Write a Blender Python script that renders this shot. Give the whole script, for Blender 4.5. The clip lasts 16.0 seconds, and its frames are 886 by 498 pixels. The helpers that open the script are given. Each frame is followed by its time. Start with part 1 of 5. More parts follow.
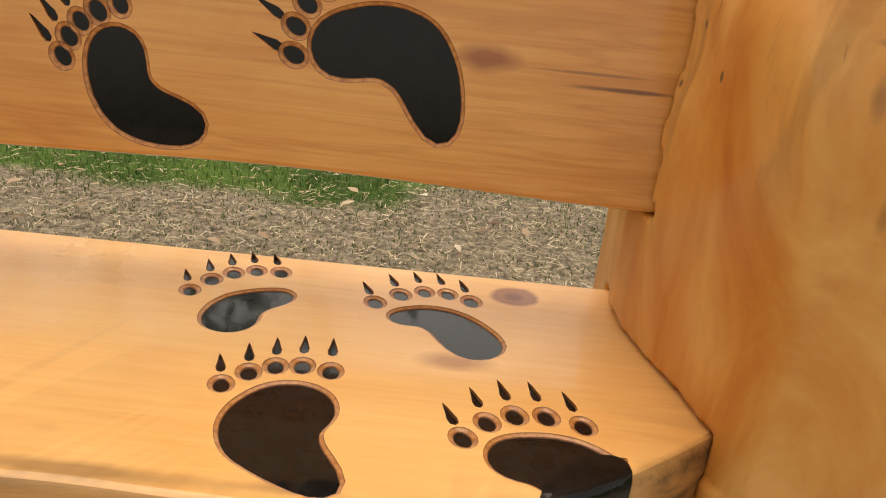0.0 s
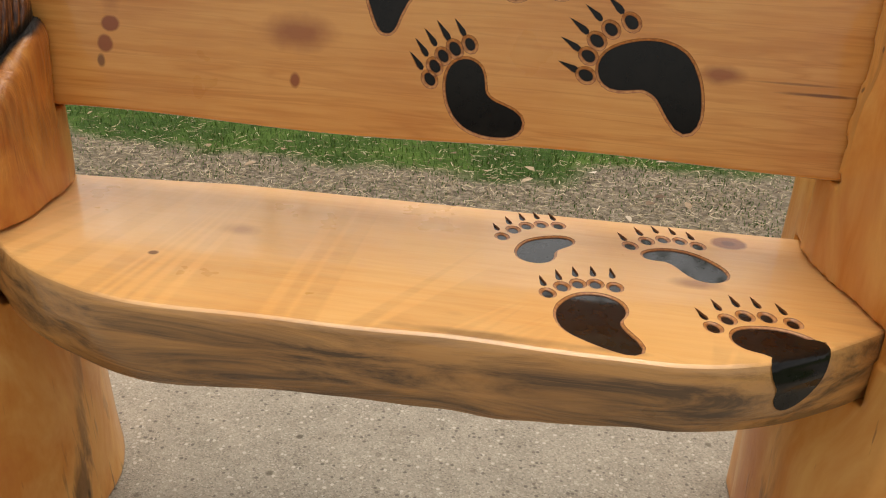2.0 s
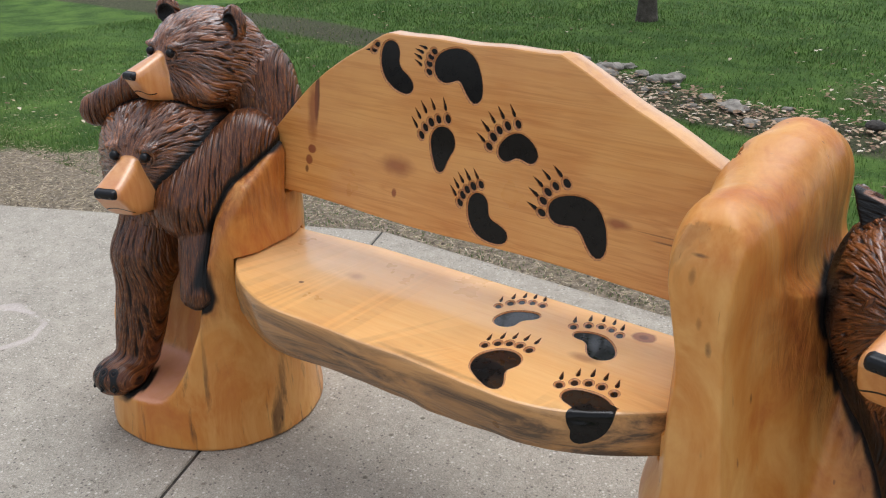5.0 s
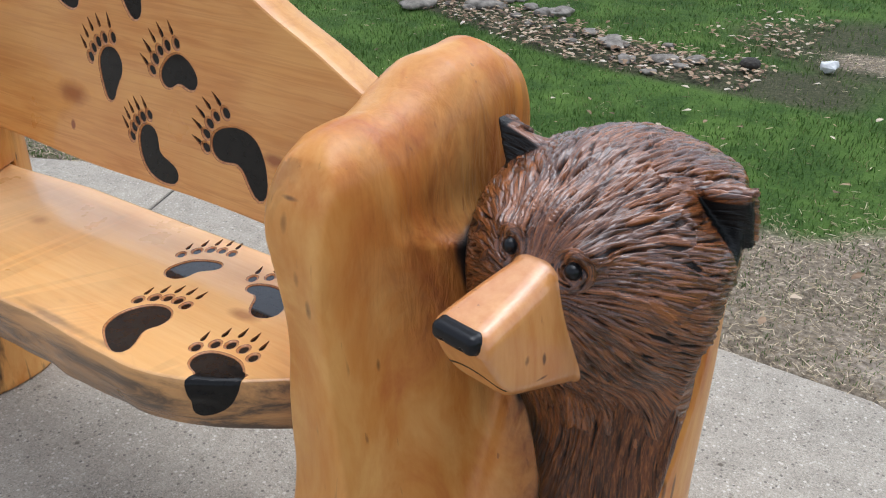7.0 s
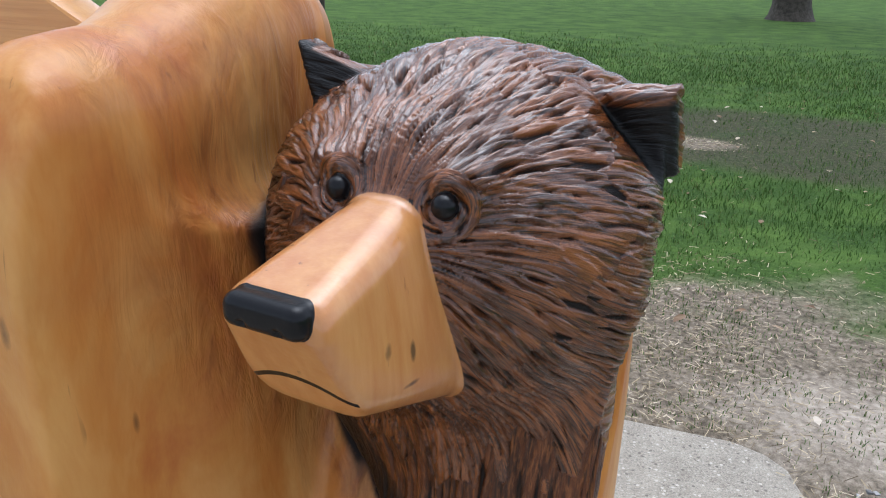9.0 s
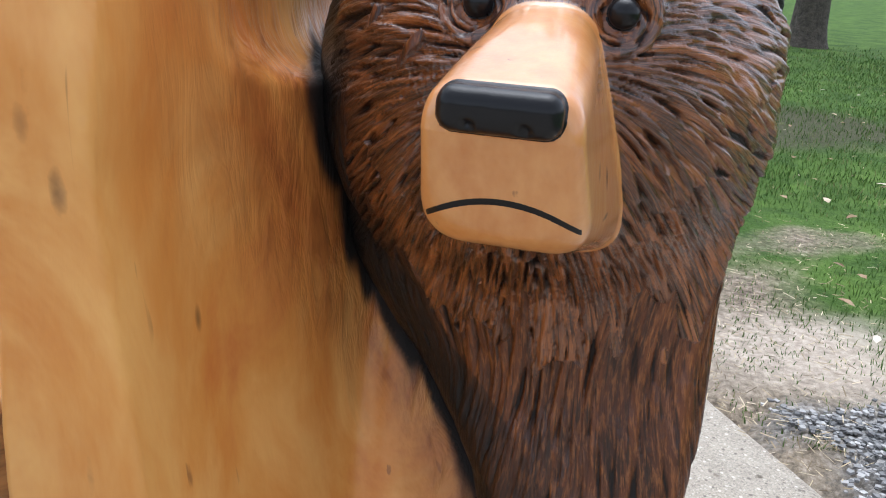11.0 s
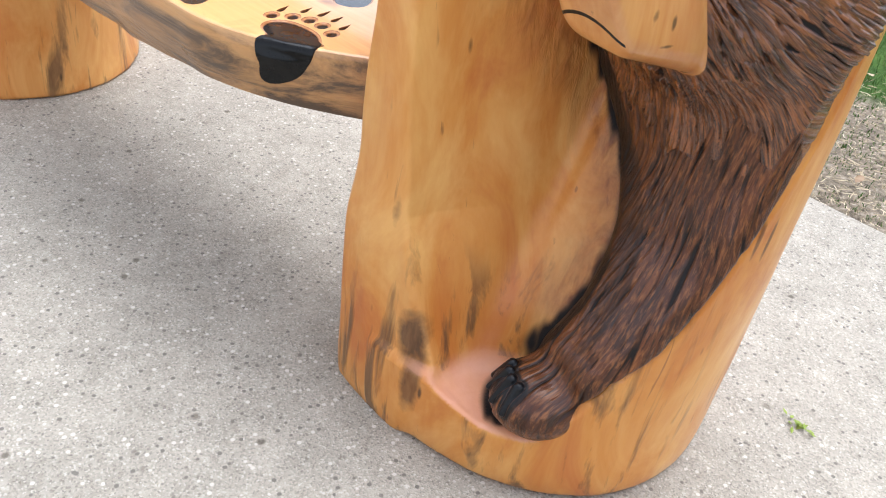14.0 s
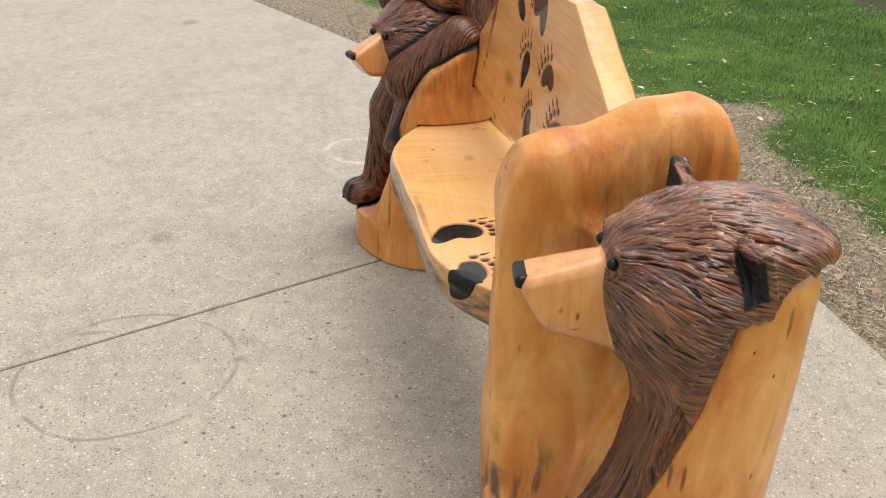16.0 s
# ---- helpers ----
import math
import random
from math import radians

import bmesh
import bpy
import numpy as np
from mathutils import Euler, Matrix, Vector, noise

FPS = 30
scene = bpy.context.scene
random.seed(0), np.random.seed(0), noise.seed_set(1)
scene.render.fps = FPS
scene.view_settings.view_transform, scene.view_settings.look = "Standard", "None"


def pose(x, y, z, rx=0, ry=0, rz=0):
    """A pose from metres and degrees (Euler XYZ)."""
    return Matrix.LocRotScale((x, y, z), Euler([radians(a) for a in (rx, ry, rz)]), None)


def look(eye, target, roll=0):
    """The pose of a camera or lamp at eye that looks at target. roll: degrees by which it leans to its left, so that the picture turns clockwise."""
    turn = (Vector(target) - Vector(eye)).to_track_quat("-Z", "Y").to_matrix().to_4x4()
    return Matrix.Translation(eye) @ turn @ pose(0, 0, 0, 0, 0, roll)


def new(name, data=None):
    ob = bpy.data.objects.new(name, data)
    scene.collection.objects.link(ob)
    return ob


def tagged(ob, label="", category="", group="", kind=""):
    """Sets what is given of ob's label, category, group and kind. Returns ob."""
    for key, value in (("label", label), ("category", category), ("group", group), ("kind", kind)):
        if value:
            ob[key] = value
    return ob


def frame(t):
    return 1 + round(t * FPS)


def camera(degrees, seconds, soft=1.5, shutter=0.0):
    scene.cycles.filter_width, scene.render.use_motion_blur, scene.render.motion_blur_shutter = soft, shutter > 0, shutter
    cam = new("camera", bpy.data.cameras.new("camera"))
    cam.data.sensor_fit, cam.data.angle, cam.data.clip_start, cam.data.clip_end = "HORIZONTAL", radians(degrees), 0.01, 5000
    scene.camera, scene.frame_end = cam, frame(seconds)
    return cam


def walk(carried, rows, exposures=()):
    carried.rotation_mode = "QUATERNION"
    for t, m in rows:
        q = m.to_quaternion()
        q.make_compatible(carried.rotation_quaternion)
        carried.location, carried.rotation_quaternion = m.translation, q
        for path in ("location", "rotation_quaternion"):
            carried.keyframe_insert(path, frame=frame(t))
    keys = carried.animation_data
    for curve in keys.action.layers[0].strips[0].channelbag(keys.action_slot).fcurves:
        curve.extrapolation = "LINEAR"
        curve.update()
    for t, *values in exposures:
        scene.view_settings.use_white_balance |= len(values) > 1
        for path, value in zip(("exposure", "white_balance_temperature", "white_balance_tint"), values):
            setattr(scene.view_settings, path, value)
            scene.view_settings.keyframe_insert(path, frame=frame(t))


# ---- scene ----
cam = camera(54.0, 16.0, soft=1.1)
PATH = [
    (0, (0.277, -0.378, 0.795), (0.262, 1.46, 0.005), 5.8),
    (0.5, (0.285, -0.408, 0.765), (0.2, 1.389, -0.109), 4.8),
    (1, (0.241, -0.471, 0.76), (0.169, 1.29, -0.187), 3.6),
    (1.5, (0.178, -0.575, 0.781), (0.028, 1.189, -0.15), 2.7),
    (2, (0.146, -0.698, 0.89), (-0.136, 1.091, 0.04), 2.5),
    (2.5, (0.223, -0.829, 1.002), (-0.207, 0.951, 0.199), 2.2),
    (3, (0.388, -0.971, 1.097), (-0.144, 0.772, 0.274), 0.6),
    (3.5, (0.483, -1.029, 1.161), (-0.252, 0.632, 0.322), -2.2),
    (3.7, (0.515, -1.016, 1.184), (-0.329, 0.597, 0.354), -2.9),
    (5.8, (1.057, -0.807, 1.208), (-0.116, 0.595, 0.398), -0.7),
    (6, (1.068, -0.756, 1.207), (-0.045, 0.665, 0.346), -0.3),
    (6.5, (1.096, -0.651, 1.19), (0.062, 0.772, 0.238), -0.9),
    (7, (1.147, -0.519, 1.127), (0.119, 0.929, 0.207), 0.4),
    (7.5, (1.16, -0.398, 1.028), (0.146, 1.113, 0.2), 2.4),
    (8, (1.126, -0.346, 0.927), (0.234, 1.286, 0.192), 3.5),
    (8.2, (1.103, -0.341, 0.908), (0.267, 1.331, 0.197), 3.5),
    (10.3, (0.811, -0.303, 0.798), (0.442, 1.565, 0.185), 0.8),
    (10.5, (0.791, -0.309, 0.782), (0.464, 1.568, 0.174), 1.7),
    (11, (0.764, -0.324, 0.737), (0.61, 1.561, 0.087), 3.7),
    (11.5, (0.765, -0.347, 0.696), (0.715, 1.482, -0.111), 5.4),
    (12, (0.768, -0.39, 0.636), (0.673, 1.358, -0.331), 5.9),
    (12.5, (0.799, -0.42, 0.633), (0.537, 1.225, -0.474), 6.4),
    (13, (0.862, -0.46, 0.665), (0.33, 1.071, -0.507), 7.5),
    (13.5, (0.962, -0.498, 0.731), (0.174, 0.897, -0.466), 9.0),
    (14, (1.145, -0.553, 0.873), (0.123, 0.73, -0.272), 9.4),
    (14.5, (1.304, -0.461, 1.03), (0.056, 0.557, -0.154), 7.6),
    (15, (1.476, -0.392, 1.139), (-0.012, 0.354, 0.029), 6.0),
    (15.5, (1.653, -0.362, 1.206), (0.036, 0.172, 0.157), 3.1),
    (16, (1.812, -0.255, 1.275), (0.064, 0.076, 0.36), 1.0),
]
EXPOSURES = [(0.0, 0.20, 8000, 10), (0.6, -0.06, 7900, 10), (1.2, -0.10, 7800, 10), (2.5, 0.14, 6900, 10), (3.5, 0.24, 6250, 10), (5.8, 0.12, 5950, 10), (7.0, 0.22, 5750, 10), (8.2, 0.22, 5550, 10), (10.5, 0.47, 5700, 10), (12.5, 0.97, 5750, 10), (14.0, 0.92, 5750, 10), (15.0, 0.62, 6400, 10), (16.0, 0.42, 6650, 10)]
walk(cam, [(t, look(eye, target, roll)) for t, eye, target, roll in PATH], EXPOSURES)

# ---- world, sun and sky ----
world = bpy.data.worlds.new("overcast_sky")
scene.world = world
world.use_nodes = True
wn, wl = world.node_tree.nodes, world.node_tree.links
sky = wn.new("ShaderNodeTexSky")
sky.sky_type, sky.sun_disc = "NISHITA", False
SUN_UP, SUN_ROUND = 74.0, 0.0
sky.sun_elevation, sky.sun_rotation = radians(SUN_UP), radians(SUN_ROUND)
sky.air_density, sky.dust_density = 1.0, 3.0
soft_sky = wn.new("ShaderNodeHueSaturation")
soft_sky.inputs["Saturation"].default_value = 0.25
wl.new(sky.outputs[0], soft_sky.inputs["Color"])
wl.new(soft_sky.outputs[0], wn["Background"].inputs["Color"])
wn["Background"].inputs["Strength"].default_value = 0.205

sun = new("sun", bpy.data.lights.new("sun", "SUN"))
sun.data.energy, sun.data.angle, sun.data.color = 1.0, radians(60), (1.0, 0.96, 0.9)
to_sun = Vector((math.sin(radians(SUN_ROUND)) * math.cos(radians(SUN_UP)), math.cos(radians(SUN_ROUND)) * math.cos(radians(SUN_UP)), math.sin(radians(SUN_UP))))
sun.rotation_euler = to_sun.to_track_quat("Z", "Y").to_euler()


# ---- materials ----
class Mat:
    """A small hand for node materials."""

    def __init__(self, name):
        self.mat = bpy.data.materials.new(name)
        self.mat.use_nodes = True
        self.nodes, self.links = self.mat.node_tree.nodes, self.mat.node_tree.links
        self.bsdf = self.nodes["Principled BSDF"]

    def node(self, kind, **values):
        n = self.nodes.new("ShaderNode" + kind)
        for key, value in values.items():
            n.inputs[key.replace("_", " ")].default_value = value
        return n

    def link(self, a, b):
        self.links.new(a, b)

    def place(self, scale=(1, 1, 1), turn=(0, 0, 0), uv=""):
        if uv:
            src = self.nodes.new("ShaderNodeAttribute")
            src.attribute_name = uv
            out = src.outputs["Vector"]
        else:
            out = self.node("TexCoord").outputs["Object"]
        m = self.node("Mapping")
        m.inputs["Scale"].default_value, m.inputs["Rotation"].default_value = scale, turn
        self.link(out, m.inputs["Vector"])
        return m.outputs[0]

    def noise(self, where, scale, detail=4.0, rough=0.55, warp=0.0):
        n = self.node("TexNoise", Scale=scale, Detail=detail, Roughness=rough, Distortion=warp)
        self.link(where, n.inputs["Vector"])
        return n.outputs["Fac"]

    def ramp(self, fac, stops):
        r = self.nodes.new("ShaderNodeValToRGB")
        while len(r.color_ramp.elements) < len(stops):
            r.color_ramp.elements.new(0.5)
        for e, (p, c) in zip(r.color_ramp.elements, stops):
            e.position, e.color = p, (*c, 1) if len(c) == 3 else c
        self.link(fac, r.inputs[0])
        return r.outputs[0]

    def mix(self, fac, a, b, how="MIX"):
        m = self.nodes.new("ShaderNodeMix")
        m.data_type, m.blend_type = "RGBA", how
        for value, slot in ((fac, 0), (a, 6), (b, 7)):
            if isinstance(value, (int, float)):
                m.inputs[slot].default_value = value
            elif isinstance(value, tuple):
                m.inputs[slot].default_value = (*value, 1)
            else:
                self.link(value, m.inputs[slot])
        return m.outputs[2]

    def math(self, how, a, b=0.0):
        m = self.nodes.new("ShaderNodeMath")
        m.operation = how
        for value, slot in ((a, 0), (b, 1)):
            if isinstance(value, (int, float)):
                m.inputs[slot].default_value = value
            else:
                self.link(value, m.inputs[slot])
        return m.outputs[0]

    def spot(self, centre, radii, hard=0.5, warp=0.35, scale=30):
        """A mask round a place, with an uneven rim."""
        tc = self.node("TexCoord").outputs["Object"]
        a = self.nodes.new("ShaderNodeVectorMath")
        a.operation = "SUBTRACT"
        self.link(tc, a.inputs[0])
        a.inputs[1].default_value = centre
        b = self.nodes.new("ShaderNodeVectorMath")
        b.operation = "DIVIDE"
        self.link(a.outputs[0], b.inputs[0])
        b.inputs[1].default_value = radii
        c = self.nodes.new("ShaderNodeVectorMath")
        c.operation = "LENGTH"
        self.link(b.outputs[0], c.inputs[0])
        d = self.math("ADD", c.outputs["Value"], self.math("MULTIPLY", self.math("SUBTRACT", self.noise(tc, scale, 3), 0.5), 2 * warp))
        return self.ramp(d, [(hard, (1,) * 3), (1.0, (0,) * 3)])

    def attr(self, name):
        a = self.nodes.new("ShaderNodeAttribute")
        a.attribute_name = name
        return a.outputs["Fac"]

    def bump(self, height, strength, far):
        b = self.node("Bump", Strength=strength, Distance=far)
        self.link(height, b.inputs["Height"])
        self.link(b.outputs[0], self.bsdf.inputs["Normal"])

    def done(self, colour, rough=0.5, coat=0.0, coat_rough=0.1, spec=0.4):
        for value, slot in ((colour, "Base Color"), (rough, "Roughness")):
            if isinstance(value, tuple):
                self.bsdf.inputs[slot].default_value = (*value, 1)
            elif isinstance(value, (int, float)):
                self.bsdf.inputs[slot].default_value = value
            else:
                self.link(value, self.bsdf.inputs[slot])
        if isinstance(coat, float):
            self.bsdf.inputs["Coat Weight"].default_value = coat
        else:
            self.link(coat, self.bsdf.inputs["Coat Weight"])
        self.bsdf.inputs["Coat Roughness"].default_value = coat_rough
        if isinstance(spec, float):
            self.bsdf.inputs["Specular IOR Level"].default_value = spec
        else:
            self.link(spec, self.bsdf.inputs["Specular IOR Level"])
        return self.mat


def wood_colour(m, along, light, mid, dark, fine=1.0, drawn=0.06, grain=0.30):
    """Varnished pine: broad blush, growth rings drawn out along the grain, fine fibres."""
    lengthwise = [1.0, 1.0, 1.0]
    lengthwise["xyz".index(along)] = drawn
    at = m.place(tuple(lengthwise))
    rings = m.noise(at, 26 * fine, 3, 0.5, 0.6)
    fibres = m.noise(at, 190 * fine, 4, 0.65)
    blush = m.noise(m.place(), 5.0, 3, 0.5, 0.4)
    base = m.ramp(rings, [(0.25, mid), (0.52, light), (0.72, mid)])
    base = m.mix(m.ramp(blush, [(0.42, (0, 0, 0)), (0.72, (0.75,) * 3)]), base, dark)
    base = m.mix(grain, base, m.ramp(fibres, [(0.3, dark), (0.62, light)]))
    return base, fibres, at


def plank_wood(name, light, mid, dark, lines):
    m = Mat(name)
    base, fibres, at = wood_colour(m, "x", light, mid, dark)
    # growth lines that close in towards the top of the back
    rings = m.noise(m.place((0.25, 1, 6)), 9, 3, 0.5, 0.8)
    base = m.mix(m.math("MULTIPLY", m.ramp(rings, [(0.46, (0,) * 3), (0.5, (1,) * 3), (0.54, (0,) * 3)]), lines), base, (0.40, 0.13, 0.025))
    fine_lines = m.noise(m.place((0.05, 1, 1)), 75, 3, 0.6, 0.25)
    base = m.mix(m.math("MULTIPLY", m.ramp(fine_lines, [(0.50, (0,) * 3), (0.62, (1,) * 3)]), lines), base, (0.42, 0.125, 0.02))
    pale = m.noise(m.place((0.5, 1, 1)), 4.5, 3, 0.5, 0.4)
    base = m.mix(m.ramp(pale, [(0.5, (0,) * 3), (0.75, (0.6,) * 3)]), base, (0.72, 0.37, 0.11))
    # knots and resin streaks, and one painted sky sheen
    red, heart = (0.24, 0.058, 0.014), (0.085, 0.022, 0.008)
    for centre, radii, hard, strength, colour in (
        # pale patch on the seat's left end: sky sheen put into the colour
        ((-0.34, 0.20, 0.46), (0.26, 0.16, 0.012), 0.1, 0.65, (0.80, 0.52, 0.27)),
        ((0.075, 0.024, 0.46), (0.105, 0.010, 0.004), 0.3, 0.6, (0.13, 0.060, 0.026)),
        ((0.200, 0.026, 0.46), (0.040, 0.007, 0.004), 0.3, 0.5, (0.16, 0.075, 0.032)),
        ((0.337, 0.311, 0.46), (0.024, 0.020, 0.05), 0.75, 0.85, red),
        ((0.337, 0.311, 0.46), (0.010, 0.009, 0.05), 0.5, 0.55, heart),
        ((-0.31, 0.115, 0.46), (0.007, 0.006, 0.05), 0.6, 0.8, heart),
        ((-0.24, 0.20, 0.46), (0.03, 0.02, 0.05), 0.2, 0.4, red),
        ((0.29, 0.19, 0.46), (0.035, 0.016, 0.05), 0.3, 0.6, red),
        ((-0.414, 0.30, 0.785), (0.0085, 0.1, 0.068), 0.62, 0.92, heart),
        ((-0.425, 0.29, 0.755), (0.020, 0.1, 0.075), 0.35, 0.75, red),
        ((-0.424, 0.28, 0.676), (0.013, 0.1, 0.010), 0.75, 0.95, red),
        ((-0.432, 0.28, 0.652), (0.011, 0.1, 0.011), 0.7, 0.9, red),
        ((-0.438, 0.28, 0.632), (0.006, 0.1, 0.009), 0.6, 0.75, heart),
        ((-0.19, 0.28, 0.682), (0.055, 0.1, 0.024), 0.25, 0.75, red),
        ((-0.192, 0.28, 0.627), (0.008, 0.1, 0.011), 0.65, 0.9, red),
        ((0.29, 0.28, 0.672), (0.032, 0.1, 0.012), 0.35, 0.8, red),
        ((0.40, 0.28, 0.658), (0.055, 0.1, 0.0022), 0.4, 0.8, heart),
        ((0.37, 0.28, 0.668), (0.06, 0.1, 0.0016), 0.4, 0.55, heart),
    ):
        base = m.mix(m.math("MULTIPLY", m.spot(centre, radii, hard), strength), base, colour)
    # weathered live edge
    pits = m.node("TexVoronoi", Scale=9.0, Randomness=1.0)
    m.link(m.place((0.7, 1, 1.2)), pits.inputs["Vector"])
    streak = m.noise(m.place((0.7, 3, 6)), 6, 7, 0.7, 0.7)
    edge = m.math("MULTIPLY", m.attr("live"), m.ramp(streak, [(0.38, (0, 0, 0)), (0.60, (1,) * 3)]))
    base = m.mix(m.math("MULTIPLY", m.attr("live"), 0.65), base, (0.29, 0.122, 0.036))
    base = m.mix(m.math("MULTIPLY", edge, 0.9), base, m.ramp(streak, [(0.44, (0.17, 0.088, 0.038)), (0.66, (0.040, 0.027, 0.018))]))
    base = m.mix(m.math("MULTIPLY", m.attr("live"), m.ramp(pits.outputs["Distance"], [(0.03, (0.9,) * 3), (0.075, (0,) * 3)])), base, (0.05, 0.024, 0.012))
    m.bump(m.math("ADD", m.math("MULTIPLY", fibres, 0.3), m.math("ADD", m.noise(m.place(), 14, 2), m.math("MULTIPLY", edge, m.math("MULTIPLY", streak, 1.2)))), 0.3, 0.003)
    return m.done(base, m.ramp(m.noise(m.place(), 8), [(0.3, (0.26,) * 3), (0.7, (0.38,) * 3)]), 0.7, 0.1, 0.3)


def log_wood():
    m = Mat("varnished_log_wood")
    base, fibres, at = wood_colour(m, "z", (0.63, 0.275, 0.062), (0.56, 0.205, 0.036), (0.50, 0.155, 0.024), 0.6, 0.2, 0.17)
    # pale sapwood and red blushes, cloudy
    cloud = m.noise(m.place((1, 1, 0.5)), 8, 5, 0.62, 1.0)
    base = m.mix(m.ramp(cloud, [(0.46, (0,) * 3), (0.68, (0.9,) * 3)]), base, (0.72, 0.38, 0.115))
    base = m.mix(m.ramp(cloud, [(0.26, (0.85,) * 3), (0.45, (0,) * 3)]), base, (0.44, 0.105, 0.022))
    # bark remains and stains running up the grain
    streak = m.noise(m.place((14, 14, 1.9)), 1.6, 5, 0.62, 0.5)
    mark = m.math("MULTIPLY", m.ramp(streak, [(0.55, (0, 0, 0)), (0.64, (1,) * 3)]), m.attr("bark"))
    base = m.mix(m.math("MULTIPLY", mark, 0.8), base, m.ramp(fibres, [(0.3, (0.05, 0.028, 0.015)), (0.7, (0.16, 0.085, 0.04))]))
    # short dark checks and worm holes
    small = m.node("TexVoronoi", Scale=12.0, Randomness=1.0)
    m.link(m.place((1.3, 1.3, 0.4)), small.inputs["Vector"])
    base = m.mix(m.ramp(small.outputs["Distance"], [(0.025, (0.85,) * 3), (0.06, (0, 0, 0))]), base, (0.05, 0.025, 0.012))
    scratch = m.noise(m.place((40, 40, 3.0)), 2.2, 3, 0.5, 0.6)
    base = m.mix(m.ramp(scratch, [(0.70, (0,) * 3), (0.76, (0.6,) * 3)]), base, (0.17, 0.07, 0.03))
    for centre, radii, strength in (
        ((0.620, 0.060, 0.165), (0.026, 0.05, 0.050), 0.9),
        ((0.634, 0.066, 0.105), (0.018, 0.05, 0.060), 0.75),
        ((0.520, 0.112, 0.66), (0.010, 0.03, 0.030), 0.9),
        ((0.533, 0.104, 0.610), (0.008, 0.03, 0.024), 0.9),
        ((0.571, 0.092, 0.325), (0.009, 0.03, 0.035), 0.6),
        ((0.502, 0.113, 0.735), (0.018, 0.03, 0.004), 0.8),
        # torn notch: the darkness of the gap put into the colour
        ((0.462, 0.313, 0.794), (0.036, 0.030, 0.040), 0.97),
        ((0.906, 0.400, 0.650), (0.02, 0.005, 0.030), 0.7),
        ((0.919, 0.347, 0.616), (0.02, 0.003, 0.004), 0.9),
        ((0.909, 0.391, 0.566), (0.02, 0.003, 0.004), 0.9),
        ((0.914, 0.258, 0.405), (0.02, 0.004, 0.030), 0.75),
        ((0.918, 0.278, 0.402), (0.02, 0.004, 0.034), 0.8),
        ((0.908, 0.394, 0.379), (0.02, 0.003, 0.008), 0.8),
        ((0.515, 0.108, 0.643), (0.007, 0.03, 0.022), 0.7),
        ((0.497, 0.108, 0.705), (0.008, 0.03, 0.018), 0.45),
        ((0.543, 0.100, 0.445), (0.005, 0.03, 0.030), 0.7),
        ((0.445, 0.185, 0.765), (0.03, 0.004, 0.005), 0.9),
        ((0.445, 0.200, 0.690), (0.03, 0.004, 0.005), 0.9),
        ((0.445, 0.255, 0.715), (0.03, 0.003, 0.004), 0.8),
        ((0.445, 0.235, 0.735), (0.03, 0.002, 0.014), 0.5),
        ((0.445, 0.265, 0.670), (0.03, 0.003, 0.004), 0.8),
        ((0.536, 0.433, 0.823), (0.004, 0.006, 0.006), 0.95),
        ((0.512, 0.352, 0.820), (0.004, 0.005, 0.006), 0.95),
        ((0.556, 0.425, 0.800), (0.005, 0.006, 0.007), 0.7),
    ):
        base = m.mix(m.math("MULTIPLY", m.spot(centre, radii, 0.55, 0.3, 60), strength), base, m.ramp(fibres, [(0.3, (0.045, 0.022, 0.012)), (0.7, (0.15, 0.075, 0.035))]))
    # freshly sanded pinkish floor of the hollow
    base = m.mix(m.math("MULTIPLY", m.attr("fresh"), m.ramp(m.noise(m.place(), 25), [(0.25, (0.5,) * 3), (0.7, (1,) * 3)])), base, (0.70, 0.33, 0.20))
    # toasted, roughly chiselled band and torch-burnt seam beside the carvings
    chisel = m.noise(m.place((1, 1, 0.25)), 34, 4, 0.6, 0.8)
    toast = m.math("MULTIPLY", m.attr("scorch"), m.ramp(chisel, [(0.35, (0.30,) * 3), (0.62, (0.95,) * 3)]))
    base = m.mix(toast, base, m.ramp(fibres, [(0.3, (0.17, 0.045, 0.012)), (0.7, (0.42, 0.135, 0.030))]))
    base = m.mix(m.attr("char"), base, (0.010, 0.008, 0.007))
    m.bump(m.math("ADD", m.math("MULTIPLY", fibres, 0.2), m.math("ADD", m.noise(m.place((1, 1, 0.5)), 16, 2), m.math("ADD", m.math("MULTIPLY", mark, 0.3), m.math("MULTIPLY", toast, 1.8)))), 0.3, 0.006)
    rough = m.math("MAXIMUM", m.ramp(m.noise(m.place(), 9), [(0.3, (0.30,) * 3), (0.7, (0.44,) * 3)]), m.math("MULTIPLY", m.attr("char"), 0.7))
    return m.done(base, rough, m.math("MULTIPLY", m.math("SUBTRACT", 1.0, m.attr("char")), 0.22), 0.2, 0.25)


